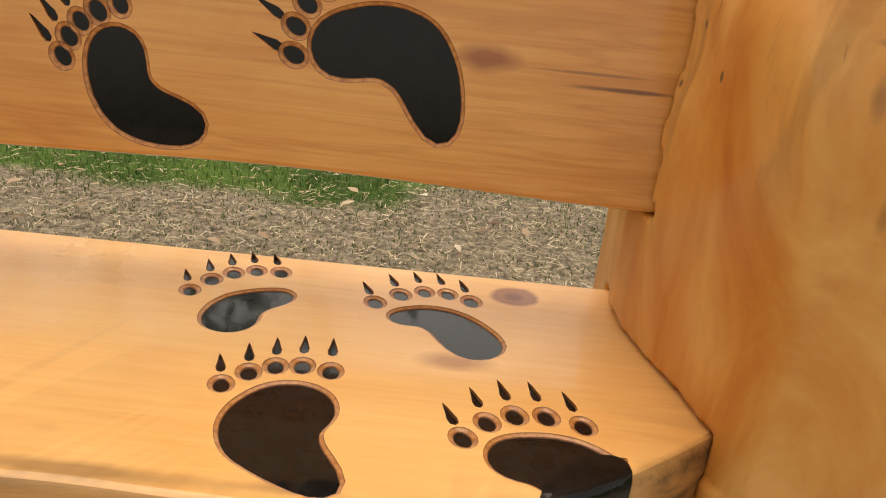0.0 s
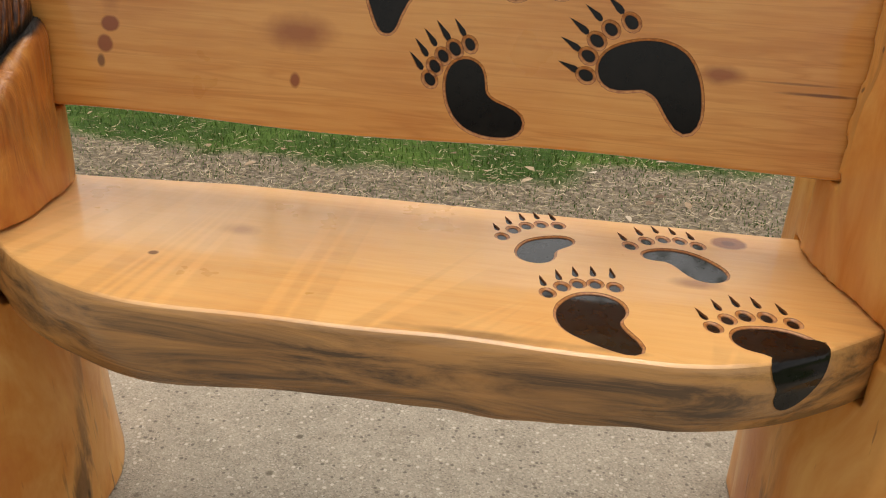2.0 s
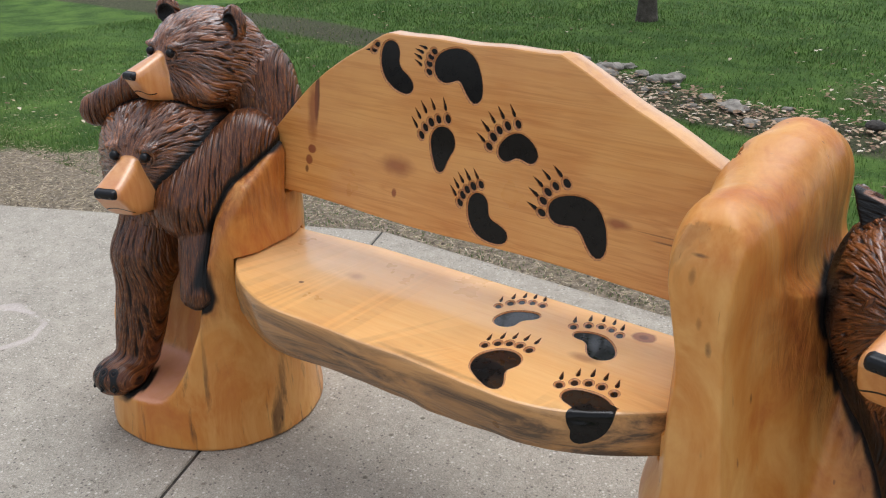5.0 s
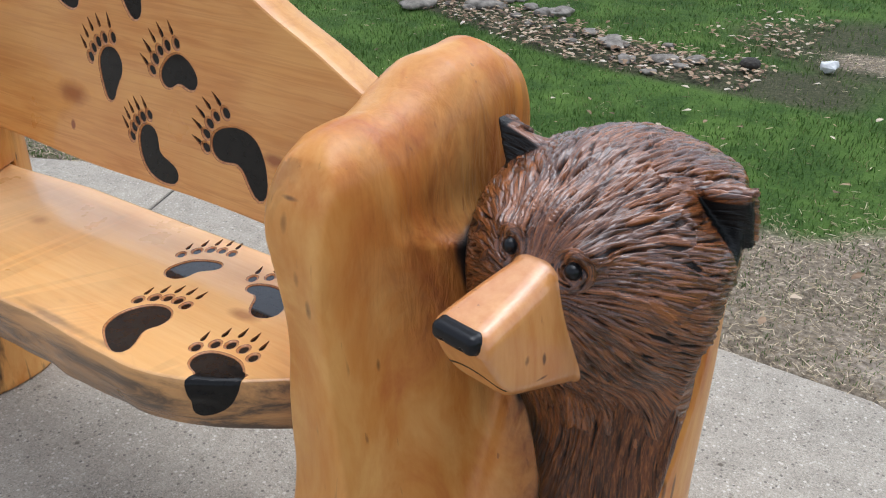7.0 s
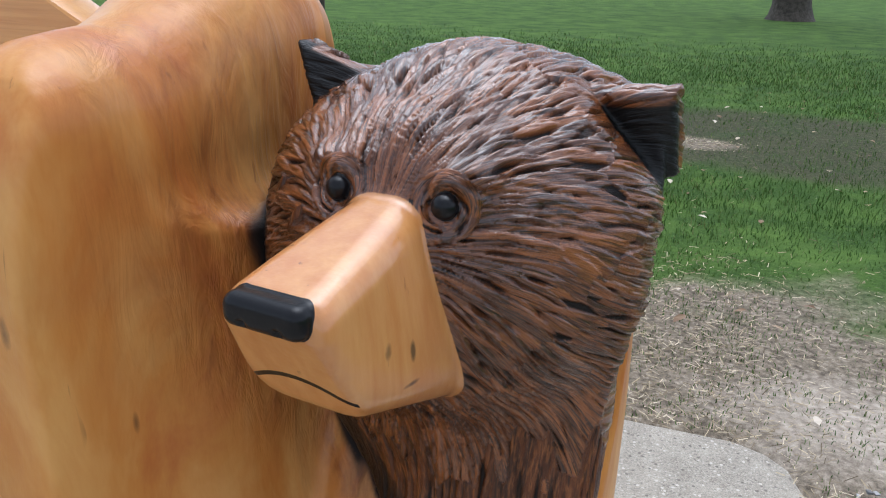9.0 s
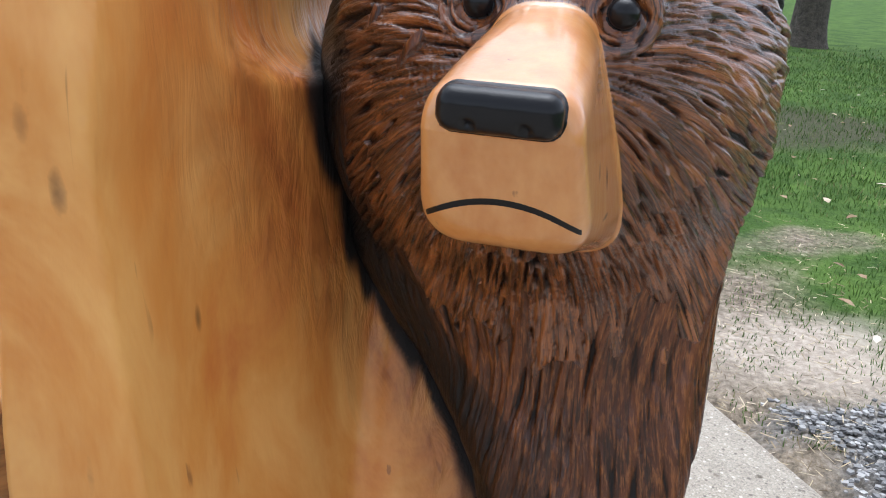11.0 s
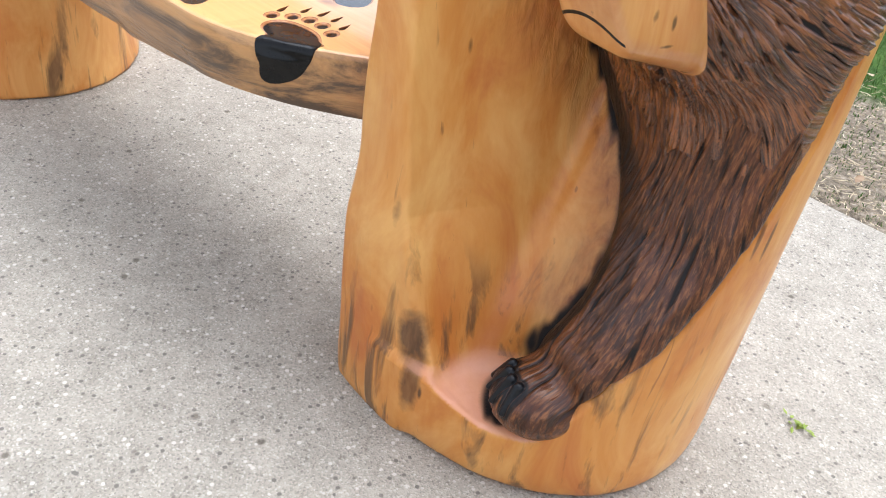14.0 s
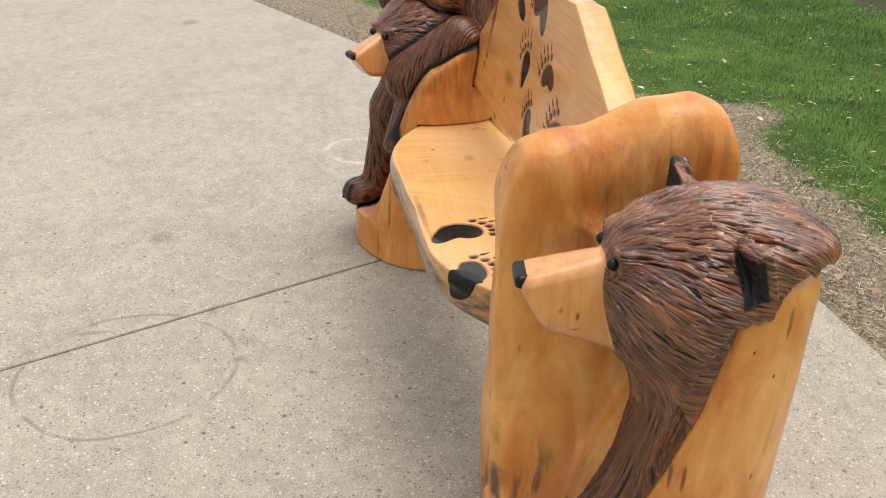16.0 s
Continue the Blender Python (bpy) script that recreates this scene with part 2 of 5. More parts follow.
def carving_mat():
    """Stained fur with dark cuts, bare muzzle, black nose and eyes, by masks of the mesh."""
    m = Mat("stained_carved_wood")
    cut = m.attr("cut")
    hair = m.noise(m.place((520, 60, 1), uv="flow"), 1.0, 4, 0.65, 0.3)
    tone = m.noise(m.place((1, 1, 1)), 14, 4, 0.6)
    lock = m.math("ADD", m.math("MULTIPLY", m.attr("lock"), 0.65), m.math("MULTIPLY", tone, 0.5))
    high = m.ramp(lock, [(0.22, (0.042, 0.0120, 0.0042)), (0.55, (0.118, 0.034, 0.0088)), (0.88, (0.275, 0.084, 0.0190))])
    strand = m.noise(m.place((430, 24, 1), uv="flow"), 1.0, 3, 0.6, 0.3)
    high = m.mix(m.ramp(hair, [(0.48, (0,) * 3), (0.68, (0.5,) * 3)]), high, (0.42, 0.155, 0.042))
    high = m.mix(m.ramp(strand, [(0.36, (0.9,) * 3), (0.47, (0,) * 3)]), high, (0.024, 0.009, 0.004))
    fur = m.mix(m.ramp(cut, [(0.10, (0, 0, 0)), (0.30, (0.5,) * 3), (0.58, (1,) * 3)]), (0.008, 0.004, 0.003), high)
    fleck = m.noise(m.place((1, 1, 1)), 150, 3, 0.6)
    fur = m.mix(m.attr("char"), fur, (0.006, 0.006, 0.006))
    grain = m.noise(m.place((1, 1, 0.1)), 70, 3, 0.6)
    bare = m.mix(m.ramp(grain, [(0.35, (0,) * 3), (0.7, (1,) * 3)]), (0.64, 0.30, 0.095), (0.55, 0.215, 0.055))
    bare = m.mix(m.ramp(m.noise(m.place(), 9), [(0.45, (0,) * 3), (0.75, (0.6,) * 3)]), bare, (0.50, 0.17, 0.06))
    crack = m.noise(m.place((30, 30, 5)), 3.0, 3, 0.5, 0.5)
    bare = m.mix(m.ramp(crack, [(0.70, (0,) * 3), (0.75, (0.7,) * 3)]), bare, (0.14, 0.06, 0.03))
    for centre, radii in (((0.809, 0.129, 0.608), (0.007, 0.012, 0.0022)), ((0.806, 0.105, 0.640), (0.002, 0.006, 0.010)), ((0.812, 0.130, 0.632), (0.002, 0.004, 0.012))):
        bare = m.mix(m.math("MULTIPLY", m.spot(centre, radii, 0.6, 0.25, 120), 0.85), bare, (0.09, 0.040, 0.020))
    edge = m.ramp(m.math("ADD", m.attr("bare"), m.math("MULTIPLY", m.math("SUBTRACT", hair, 0.5), 0.5)), [(0.40, (0,) * 3), (0.60, (1,) * 3)])
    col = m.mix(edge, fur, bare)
    black = m.ramp(m.attr("black"), [(0.46, (0,) * 3), (0.54, (1,) * 3)])
    col = m.mix(black, col, (0.008, 0.008, 0.009))
    fuzzy = m.math("MULTIPLY", m.math("ADD", m.math("MULTIPLY", hair, 0.6), m.math("MULTIPLY", strand, 1.1)), m.math("SUBTRACT", 1.0, m.math("MAXIMUM", m.attr("bare"), m.attr("black"))))
    m.bump(m.math("ADD", m.math("MULTIPLY", fuzzy, 1.4), m.math("MULTIPLY", fleck, 0.3)), 0.55, 0.0024)
    m.bsdf.inputs["Coat IOR"].default_value = 1.55
    rough = m.ramp(tone, [(0.3, (0.30,) * 3), (0.7, (0.44,) * 3)])
    dull = m.math("MULTIPLY", m.math("SUBTRACT", 1.0, m.attr("char")), m.math("MAXIMUM", m.math("MAXIMUM", m.attr("bare"), m.attr("black")), m.ramp(cut, [(0.25, (0.03,) * 3), (0.62, (1.0,) * 3)])))
    return m.done(col, rough, m.math("MULTIPLY", m.math("MULTIPLY", dull, m.math("SUBTRACT", 1.0, m.math("MULTIPLY", m.attr("lower_fur"), 0.65))), m.math("SUBTRACT", 1.0, m.math("MULTIPLY", black, 0.72))), 0.10, m.math("SUBTRACT", 0.3, m.math("MULTIPLY", black, 0.2)))


def black_paint(name="black_gloss_paint", ior=1.28):
    m = Mat(name)
    n = m.noise(m.place(), 60, 4, 0.6)
    m.bump(n, 0.10, 0.002)
    m.bsdf.inputs["Coat IOR"].default_value = ior
    return m.done(m.ramp(n, [(0.3, (0.004, 0.0036, 0.0034)), (0.8, (0.009, 0.008, 0.007))]), m.ramp(n, [(0.3, (0.24,) * 3), (0.7, (0.34,) * 3)]), 1.0, 0.05, 0.06)


def rim_wood():
    m = Mat("routed_groove_wood")
    n = m.noise(m.place(), 220, 3, 0.6)
    return m.done(m.ramp(n, [(0.3, (0.30, 0.10, 0.028)), (0.55, (0.50, 0.21, 0.06)), (0.8, (0.62, 0.32, 0.12))]), 0.4, 0.3, 0.2)


def concrete():
    m = Mat("broom_finished_concrete")
    at = m.place()
    stain = m.noise(at, 2.2, 6, 0.66, 0.6)
    mid = m.noise(at, 16, 5, 0.65)
    grit = m.node("TexVoronoi", Scale=400.0)
    m.link(at, grit.inputs["Vector"])
    stones = m.node("TexVoronoi", Scale=115.0)
    m.link(at, stones.inputs["Vector"])
    base = m.ramp(stain, [(0.30, (0.215, 0.186, 0.147)), (0.52, (0.36, 0.315, 0.250)), (0.74, (0.46, 0.405, 0.32))])
    base = m.mix(0.5, base, m.ramp(mid, [(0.32, (0.20, 0.178, 0.142)), (0.66, (0.47, 0.42, 0.345))]))
    tint = m.nodes.new("ShaderNodeSeparateColor")
    m.link(grit.outputs["Color"], tint.inputs[0])
    base = m.mix(0.42, base, m.ramp(tint.outputs[0], [(0.0, (0.08, 0.072, 0.06)), (0.18, (0.25, 0.222, 0.18)), (0.5, (0.36, 0.32, 0.26)), (0.85, (0.45, 0.405, 0.335)), (1.0, (0.66, 0.61, 0.53))]))
    pick = m.nodes.new("ShaderNodeSeparateColor")
    m.link(stones.outputs["Color"], pick.inputs[0])
    spot = m.math("MULTIPLY", m.ramp(pick.outputs[1], [(0.77, (0,) * 3), (0.80, (1,) * 3)]), m.ramp(stones.outputs["Distance"], [(0.28, (1,) * 3), (0.42, (0,) * 3)]))
    base = m.mix(spot, base, m.ramp(pick.outputs[2], [(0.35, (0.17, 0.148, 0.125)), (0.65, (0.55, 0.50, 0.43))]))
    # scuffs and oil drips
    def ring(centre, r, thick, warp):
        tc = m.node("TexCoord").outputs["Object"]
        a = m.nodes.new("ShaderNodeVectorMath")
        a.operation = "DISTANCE"
        m.link(tc, a.inputs[0])
        a.inputs[1].default_value = centre
        d = m.math("ADD", a.outputs["Value"], m.math("MULTIPLY", m.math("SUBTRACT", m.noise(tc, 4.0, 2), 0.5), warp))
        d = m.math("ABSOLUTE", m.math("SUBTRACT", d, r))
        worn = m.ramp(m.noise(tc, 6.5, 3), [(0.38, (0,) * 3), (0.52, (1,) * 3)])
        return m.math("MULTIPLY", m.ramp(d, [(thick * 0.4, (1,) * 3), (thick, (0,) * 3)]), worn)
    base = m.mix(m.math("MULTIPLY", ring((-0.09, -0.69, 0), 0.264, 0.0070, 0.035), 0.5), base, (0.10, 0.088, 0.07))
    for centre, radii in (((-0.098, -0.421, 0), (0.020, 0.026, 1)), ((-3.97, -0.83, 0), (0.10, 0.07, 1)), ((-0.28, -0.80, 0), (0.012, 0.075, 1)), ((-0.84, -0.685, 0), (0.055, 0.045, 1)), ((-0.35, -0.50, 0), (0.03, 0.02, 1)), ((-1.15, -1.35, 0), (0.35, 0.04, 1))):
        base = m.mix(m.math("MULTIPLY", m.spot(centre, radii, 0.4, 0.4, 12), 0.45), base, (0.14, 0.118, 0.09))
    # pale chalk scrawl, dirt specks and small pits
    base = m.mix(m.math("MULTIPLY", ring((-1.55, 0.02, 0), 0.13, 0.016, 0.16), 0.4), base, (0.62, 0.52, 0.50))
    specks = m.node("TexVoronoi", Scale=23.0)
    m.link(m.place((1, 1, 1), (0.0, 0.0, 0.6)), specks.inputs["Vector"])
    rare = m.nodes.new("ShaderNodeSeparateColor")
    m.link(specks.outputs["Color"], rare.inputs[0])
    dirt = m.math("MULTIPLY", m.ramp(m.math("ADD", specks.outputs["Distance"], m.math("MULTIPLY", m.math("SUBTRACT", m.noise(at, 160, 2), 0.5), 0.12)), [(0.08, (1,) * 3), (0.17, (0,) * 3)]), m.ramp(rare.outputs[0], [(0.55, (0,) * 3), (0.95, (1,) * 3)]))
    base = m.mix(m.math("MULTIPLY", dirt, 0.8), base, (0.085, 0.068, 0.048))
    m.bump(m.math("ADD", grit.outputs["Distance"], m.math("MULTIPLY", mid, 1.5)), 0.35, 0.003)
    return m.done(base, 0.85, spec=0.3)


def soil():
    m = Mat("lawn_soil_with_straw")
    at = m.place()
    fine = m.noise(at, 60, 5, 0.7)
    mid = m.noise(at, 3.0, 5, 0.65, 0.4)
    bare = m.ramp(fine, [(0.32, (0.075, 0.060, 0.043)), (0.55, (0.25, 0.205, 0.15)), (0.8, (0.52, 0.45, 0.36))])
    green = m.ramp(fine, [(0.3, (0.018, 0.046, 0.010)), (0.6, (0.058, 0.106, 0.022)), (0.85, (0.085, 0.145, 0.036))])
    green = m.mix(m.ramp(mid, [(0.4, (0,) * 3), (0.7, (0.7,) * 3)]), green, (0.125, 0.205, 0.040))
    litter = m.ramp(fine, [(0.3, (0.030, 0.026, 0.018)), (0.55, (0.070, 0.062, 0.040)), (0.75, (0.20, 0.17, 0.12))])
    base = m.mix(m.ramp(m.math("ADD", m.attr("litter"), m.math("SUBTRACT", mid, 0.5)), [(0.35, (0,) * 3), (0.75, (0.85,) * 3)]), green, litter)
    base = m.mix(m.ramp(m.math("ADD", m.attr("bare_soil"), m.math("MULTIPLY", m.math("SUBTRACT", mid, 0.5), 0.8)), [(0.35, (0,) * 3), (0.65, (1,) * 3)]), base, bare)
    base = m.mix(m.math("MULTIPLY", m.spot((1.45, 1.40, 0), (0.6, 0.26, 1), 0.4, 0.4, 9), 0.75), base, m.ramp(fine, [(0.3, (0.33, 0.275, 0.215)), (0.7, (0.60, 0.52, 0.43))]))
    gravel = m.node("TexVoronoi", Scale=120.0)
    m.link(at, gravel.inputs["Vector"])
    tint = m.nodes.new("ShaderNodeSeparateColor")
    m.link(gravel.outputs["Color"], tint.inputs[0])
    stone = m.ramp(tint.outputs[0], [(0.0, (0.07, 0.07, 0.07)), (0.6, (0.20, 0.20, 0.195)), (1.0, (0.42, 0.41, 0.39))])
    base = m.mix(m.attr("gravel"), base, stone)
    m.bump(m.math("ADD", fine, m.math("MULTIPLY", m.attr("gravel"), m.math("SUBTRACT", 1.0, gravel.outputs["Distance"]))), 0.6, 0.01)
    return m.done(base, 0.95, spec=0.1)


def grass_mat():
    m = Mat("grass_blades")
    geo = m.node("NewGeometry")
    col = m.ramp(geo.outputs["Random Per Island"], [(0.0, (0.036, 0.084, 0.014)), (0.5, (0.088, 0.158, 0.028)), (0.88, (0.140, 0.215, 0.048)), (1.0, (0.32, 0.28, 0.14))])
    patch = m.noise(m.place(), 1.1, 3)
    col = m.mix(m.ramp(patch, [(0.35, (0.0,) * 3), (0.7, (0.6,) * 3)]), col, (0.065, 0.135, 0.024))
    return m.done(col, 0.6, spec=0.25)


def straw_mat():
    m = Mat("dry_straw")
    geo = m.node("NewGeometry")
    return m.done(m.ramp(geo.outputs["Random Per Island"], [(0.0, (0.10, 0.075, 0.045)), (0.4, (0.30, 0.235, 0.145)), (0.8, (0.50, 0.41, 0.26)), (1.0, (0.68, 0.58, 0.42))]), 0.8, spec=0.2)


def plain_noise(name, a, b, scale, rough=0.8, bump=0.5, far=0.01):
    m = Mat(name)
    n = m.noise(m.place(), scale, 6, 0.65)
    m.bump(n, bump, far)
    return m.done(m.ramp(n, [(0.3, a), (0.7, b)]), rough)


BACK_WOOD = plank_wood("varnished_pine_back", (0.70, 0.355, 0.105), (0.63, 0.285, 0.068), (0.54, 0.200, 0.040), 0.30)
# seat pine has fainter grain; its paler tone also carries stronger top light
SEAT_WOOD = plank_wood("varnished_pine_seat", (0.84, 0.495, 0.19), (0.80, 0.43, 0.145), (0.71, 0.32, 0.085), 0.04)
LOG, FUR, BLACK, RIM = log_wood(), carving_mat(), black_paint(), rim_wood()
BLACK_SEAT = black_paint("thick_black_gloss_paint", 1.42)
BURN = plain_noise("burnt_edge_wood", (0.07, 0.024, 0.009), (0.34, 0.12, 0.034), 120, 0.5, 0.2, 0.002)
CONCRETE, SOIL, GRASS, STRAW = concrete(), soil(), grass_mat(), straw_mat()
ROCK = plain_noise("grey_field_stone", (0.09, 0.078, 0.062), (0.36, 0.32, 0.27), 22)
BARK = plain_noise("tree_bark", (0.035, 0.028, 0.022), (0.12, 0.10, 0.08), 18, 0.9, 0.9, 0.03)
JOINT = plain_noise("near_black", (0.02, 0.018, 0.015), (0.06, 0.05, 0.04), 40)


# ---- mesh tools ----
def mesh_object(name, verts, faces, material, parent=None, label="", smooth=True, masks=None, sharp=None):
    me = bpy.data.meshes.new(name)
    me.from_pydata(np.asarray(verts).tolist(), [], faces if isinstance(faces, list) else faces.tolist())
    for mat in material if isinstance(material, (list, tuple)) else [material]:
        me.materials.append(mat)
    for key, values in (masks or {}).items():
        a = me.attributes.new(key, "FLOAT", "POINT")
        a.data.foreach_set("value", np.asarray(values, np.float32))
    if smooth:
        me.shade_smooth()
        if sharp:
            me.set_sharp_from_angle(angle=radians(sharp))
    me.update()
    ob = new(name, me)
    if parent is not None:
        ob.parent = parent
    if label:
        tagged(ob, label)
    return ob


def part(name, bm, material, parent, label=""):
    me = bpy.data.meshes.new(name)
    bm.to_mesh(me)
    bm.free()
    me.materials.append(material)
    ob = new(name, me)
    ob.parent = parent
    if label:
        tagged(ob, label)
    return ob


def hash2(i, j, seed):
    h = (i.astype(np.int64) * 374761393 + j.astype(np.int64) * 668265263 + seed * 1442695041) & 0xFFFFFFFF
    h = ((h ^ (h >> 13)) * 1274126177) & 0xFFFFFFFF
    return ((h ^ (h >> 16)) & 0xFFFF) / 65535.0


def noise2(x, y, seed=0):
    """Smooth value noise from 0 to 1."""
    i, j = np.floor(x), np.floor(y)
    u, v = x - i, y - j
    u, v = u * u * (3 - 2 * u), v * v * (3 - 2 * v)
    i, j = i.astype(np.int64), j.astype(np.int64)
    a, b = hash2(i, j, seed), hash2(i + 1, j, seed)
    c, d = hash2(i, j + 1, seed), hash2(i + 1, j + 1, seed)
    return (a * (1 - u) + b * u) * (1 - v) + (c * (1 - u) + d * u) * v


def step(a, b, x):
    t = np.clip((x - a) / (b - a), 0, 1)
    return t * t * (3 - 2 * t)


def smin(a, b, k):
    h = np.clip(0.5 + 0.5 * (b - a) / k, 0, 1)
    return b * (1 - h) + a * h - k * h * (1 - h)


def smax(a, b, k):
    return -smin(-a, -b, k)


def ball(p, c, r):
    """An ellipsoid's rough distance; r is one radius or three."""
    r = (r, r, r) if isinstance(r, (int, float)) else r
    x, y, z = ((p[:, k] - c[k]) / r[k] for k in range(3))
    k0 = np.sqrt(x * x + y * y + z * z)
    k1 = np.sqrt((x / r[0]) ** 2 + (y / r[1]) ** 2 + (z / r[2]) ** 2) + 1e-6
    return k0 * (k0 - 1) / k1


def limb(p, a, b, ra, rb, wide=1.0):
    """A tapered limb from a to b, wider in x by a factor."""
    d = [(b[k] - a[k]) / (wide if k == 0 else 1.0) for k in range(3)]
    x, y, z = (p[:, 0] - a[0]) / wide, p[:, 1] - a[1], p[:, 2] - a[2]
    h = np.clip((x * d[0] + y * d[1] + z * d[2]) / (d[0] ** 2 + d[1] ** 2 + d[2] ** 2), 0, 1)
    return np.sqrt((x - h * d[0]) ** 2 + (y - h * d[1]) ** 2 + (z - h * d[2]) ** 2) - (ra + (rb - ra) * h)


def brick_shape(p, c, half, r):
    x, y, z = (np.abs(p[:, k] - c[k]) - (half[k] - r) for k in range(3))
    out = np.sqrt(np.maximum(x, 0) ** 2 + np.maximum(y, 0) ** 2 + np.maximum(z, 0) ** 2)
    return out + np.minimum(np.maximum(np.maximum(x, y), z), 0) - r


def turned(p, c, yaw=0.0, pitch=0.0, roll=0.0):
    """Points in the frame of a part at c, turned by degrees."""
    m = np.array(Euler((radians(pitch), radians(roll), radians(yaw))).to_matrix(), p.dtype)
    return (p - np.array(c, p.dtype)) @ m


def skin(shape, lo, hi, h):
    """The surface where shape(points) is nought: vertices and quads (surface nets on a grid of step h)."""
    lo, hi = np.array(lo, float), np.array(hi, float)
    n = np.ceil((hi - lo) / h).astype(int) + 1
    xs, ys, zs = (lo[k] + h * np.arange(n[k]) for k in range(3))
    # coarse first, then only near the surface
    k = 4
    coarse = [np.arange(0, n[q] + k, k) for q in range(3)]
    at = np.stack(np.meshgrid(*(lo[q] + h * coarse[q] for q in range(3)), indexing="ij"), -1).astype(np.float32)
    rough = shape(at.reshape(-1, 3)).reshape(at.shape[:3])
    f = np.repeat(np.repeat(np.repeat(rough, k, 0), k, 1), k, 2)[: n[0], : n[1], : n[2]].astype(np.float32)
    close = np.abs(rough) < 1.15 * k * h * 1.75
    grow = close.copy()
    for q in range(3):
        grow |= np.roll(close, 1, q) | np.roll(close, -1, q)
    fine = np.repeat(np.repeat(np.repeat(grow, k, 0), k, 1), k, 2)[: n[0], : n[1], : n[2]]
    where = np.argwhere(fine)
    for i0 in range(0, len(where), 400000):
        w = where[i0 : i0 + 400000]
        f[tuple(w.T)] = shape((lo + h * w).astype(np.float32))
    inside = f < 0
    c = n - 1
    count = np.zeros(c, np.int8)
    for dx in (0, 1):
        for dy in (0, 1):
            for dz in (0, 1):
                count += inside[dx : dx + c[0], dy : dy + c[1], dz : dz + c[2]]
    cell = np.argwhere((count > 0) & (count < 8))
    index = np.full(c, -1, np.int64)
    index[tuple(cell.T)] = np.arange(len(cell))
    total, hits = np.zeros((len(cell), 3)), np.zeros(len(cell))
    corners = [(a, b, d) for a in (0, 1) for b in (0, 1) for d in (0, 1)]
    for k in range(3):
        for a in corners:
            if a[k]:
                continue
            b = list(a)
            b[k] = 1
            fa, fb = f[tuple((cell + a).T)], f[tuple((cell + b).T)]
            cross = (fa < 0) != (fb < 0)
            t = np.where(cross, fa / np.where(fa == fb, 1, fa - fb), 0)
            at = np.tile(np.array(a, float), (len(cell), 1))
            at[:, k] += t
            total += at * cross[:, None]
            hits += cross
    verts = lo + h * (cell + total / hits[:, None])
    quads = []
    for k in range(3):
        u, v = (k + 1) % 3, (k + 2) % 3
        sl0, sl1 = [slice(None)] * 3, [slice(None)] * 3
        sl0[k], sl1[k] = slice(0, -1), slice(1, None)
        a, b = inside[tuple(sl0)], inside[tuple(sl1)]
        for flip, mask in ((False, a & ~b), (True, ~a & b)):
            e = np.argwhere(mask)
            e = e[(e[:, u] > 0) & (e[:, v] > 0) & (e[:, u] < c[u]) & (e[:, v] < c[v])]
            ring = []
            for du, dv in ((-1, -1), (0, -1), (0, 0), (-1, 0)):
                q = e.copy()
                q[:, u] += du
                q[:, v] += dv
                ring.append(index[tuple(q.T)])
            q = np.stack(ring, 1)
            quads.append(q[:, ::-1] if flip else q)
    quads = np.concatenate(quads)
    return verts, quads[(quads >= 0).all(1)]


def slope(shape, v, here, e=1e-3):
    return np.stack([shape(v + e * np.eye(3, dtype=v.dtype)[k]) - here for k in range(3)], -1) / e


def settle(shape, v, rounds=2):
    """Moves points onto the surface."""
    v = v.astype(np.float32)
    for _ in range(rounds):
        here = shape(v)
        g = slope(shape, v, here)
        v = v - np.clip(here / np.maximum((g * g).sum(-1), 0.05), -0.004, 0.004)[:, None] * g
    return v


def normals(v, quads):
    """Unit normals at the vertices of a mesh of quads."""
    n = np.cross(v[quads[:, 2]] - v[quads[:, 0]], v[quads[:, 3]] - v[quads[:, 1]])
    out = np.stack([sum(np.bincount(quads[:, k], n[:, q], len(v)) for k in range(4)) for q in range(3)], 1)
    return out / (np.linalg.norm(out, axis=1, keepdims=True) + 1e-12)


def finer(v, quads):
    """Each quad into four."""
    e = np.sort(np.stack([quads, np.roll(quads, -1, 1)], -1).reshape(-1, 2), 1)
    key, back = np.unique(e[:, 0] * len(v) + e[:, 1], return_inverse=True)
    back = back.reshape(-1)
    mids = (v[key // len(v)] + v[key % len(v)]) / 2
    mid = (len(v) + back).reshape(-1, 4)
    centre = len(v) + len(mids) + np.arange(len(quads))
    out = np.stack([np.stack([quads[:, k], mid[:, k], centre, mid[:, k - 1]], 1) for k in range(4)], 1).reshape(-1, 4)
    return np.concatenate([v, mids, v[quads].mean(1)]), out


def inside_loop(p, loop):
    """Which of the points lie inside the loop."""
    odd = np.zeros(len(p), bool)
    for (x0, y0), (x1, y1) in zip(loop, np.roll(loop, -1, 0)):
        if y0 != y1:
            odd ^= ((y0 > p[:, 1]) != (y1 > p[:, 1])) & (p[:, 0] < x0 + (p[:, 1] - y0) * (x1 - x0) / (y1 - y0))
    return odd


def sheet_with_holes(outer, holes):
    """Triangles that fill a loop but for the holes in it."""
    from_loops, edges, start = [], [], 0
    for loop in (outer, *holes):
        from_loops += [Vector(q) for q in loop]
        edges += [(start + k, start + (k + 1) % len(loop)) for k in range(len(loop))]
        start += len(loop)
    out = delaunay(from_loops, edges, [], 0, 1e-6)
    pts, tris = np.array([tuple(q) for q in out[0]]), np.array([list(q) for q in out[2]])
    c = pts[tris].mean(1)
    keep = inside_loop(c, outer)
    for h in holes:
        keep &= ~inside_loop(c, h)
    return pts, tris[keep].tolist()


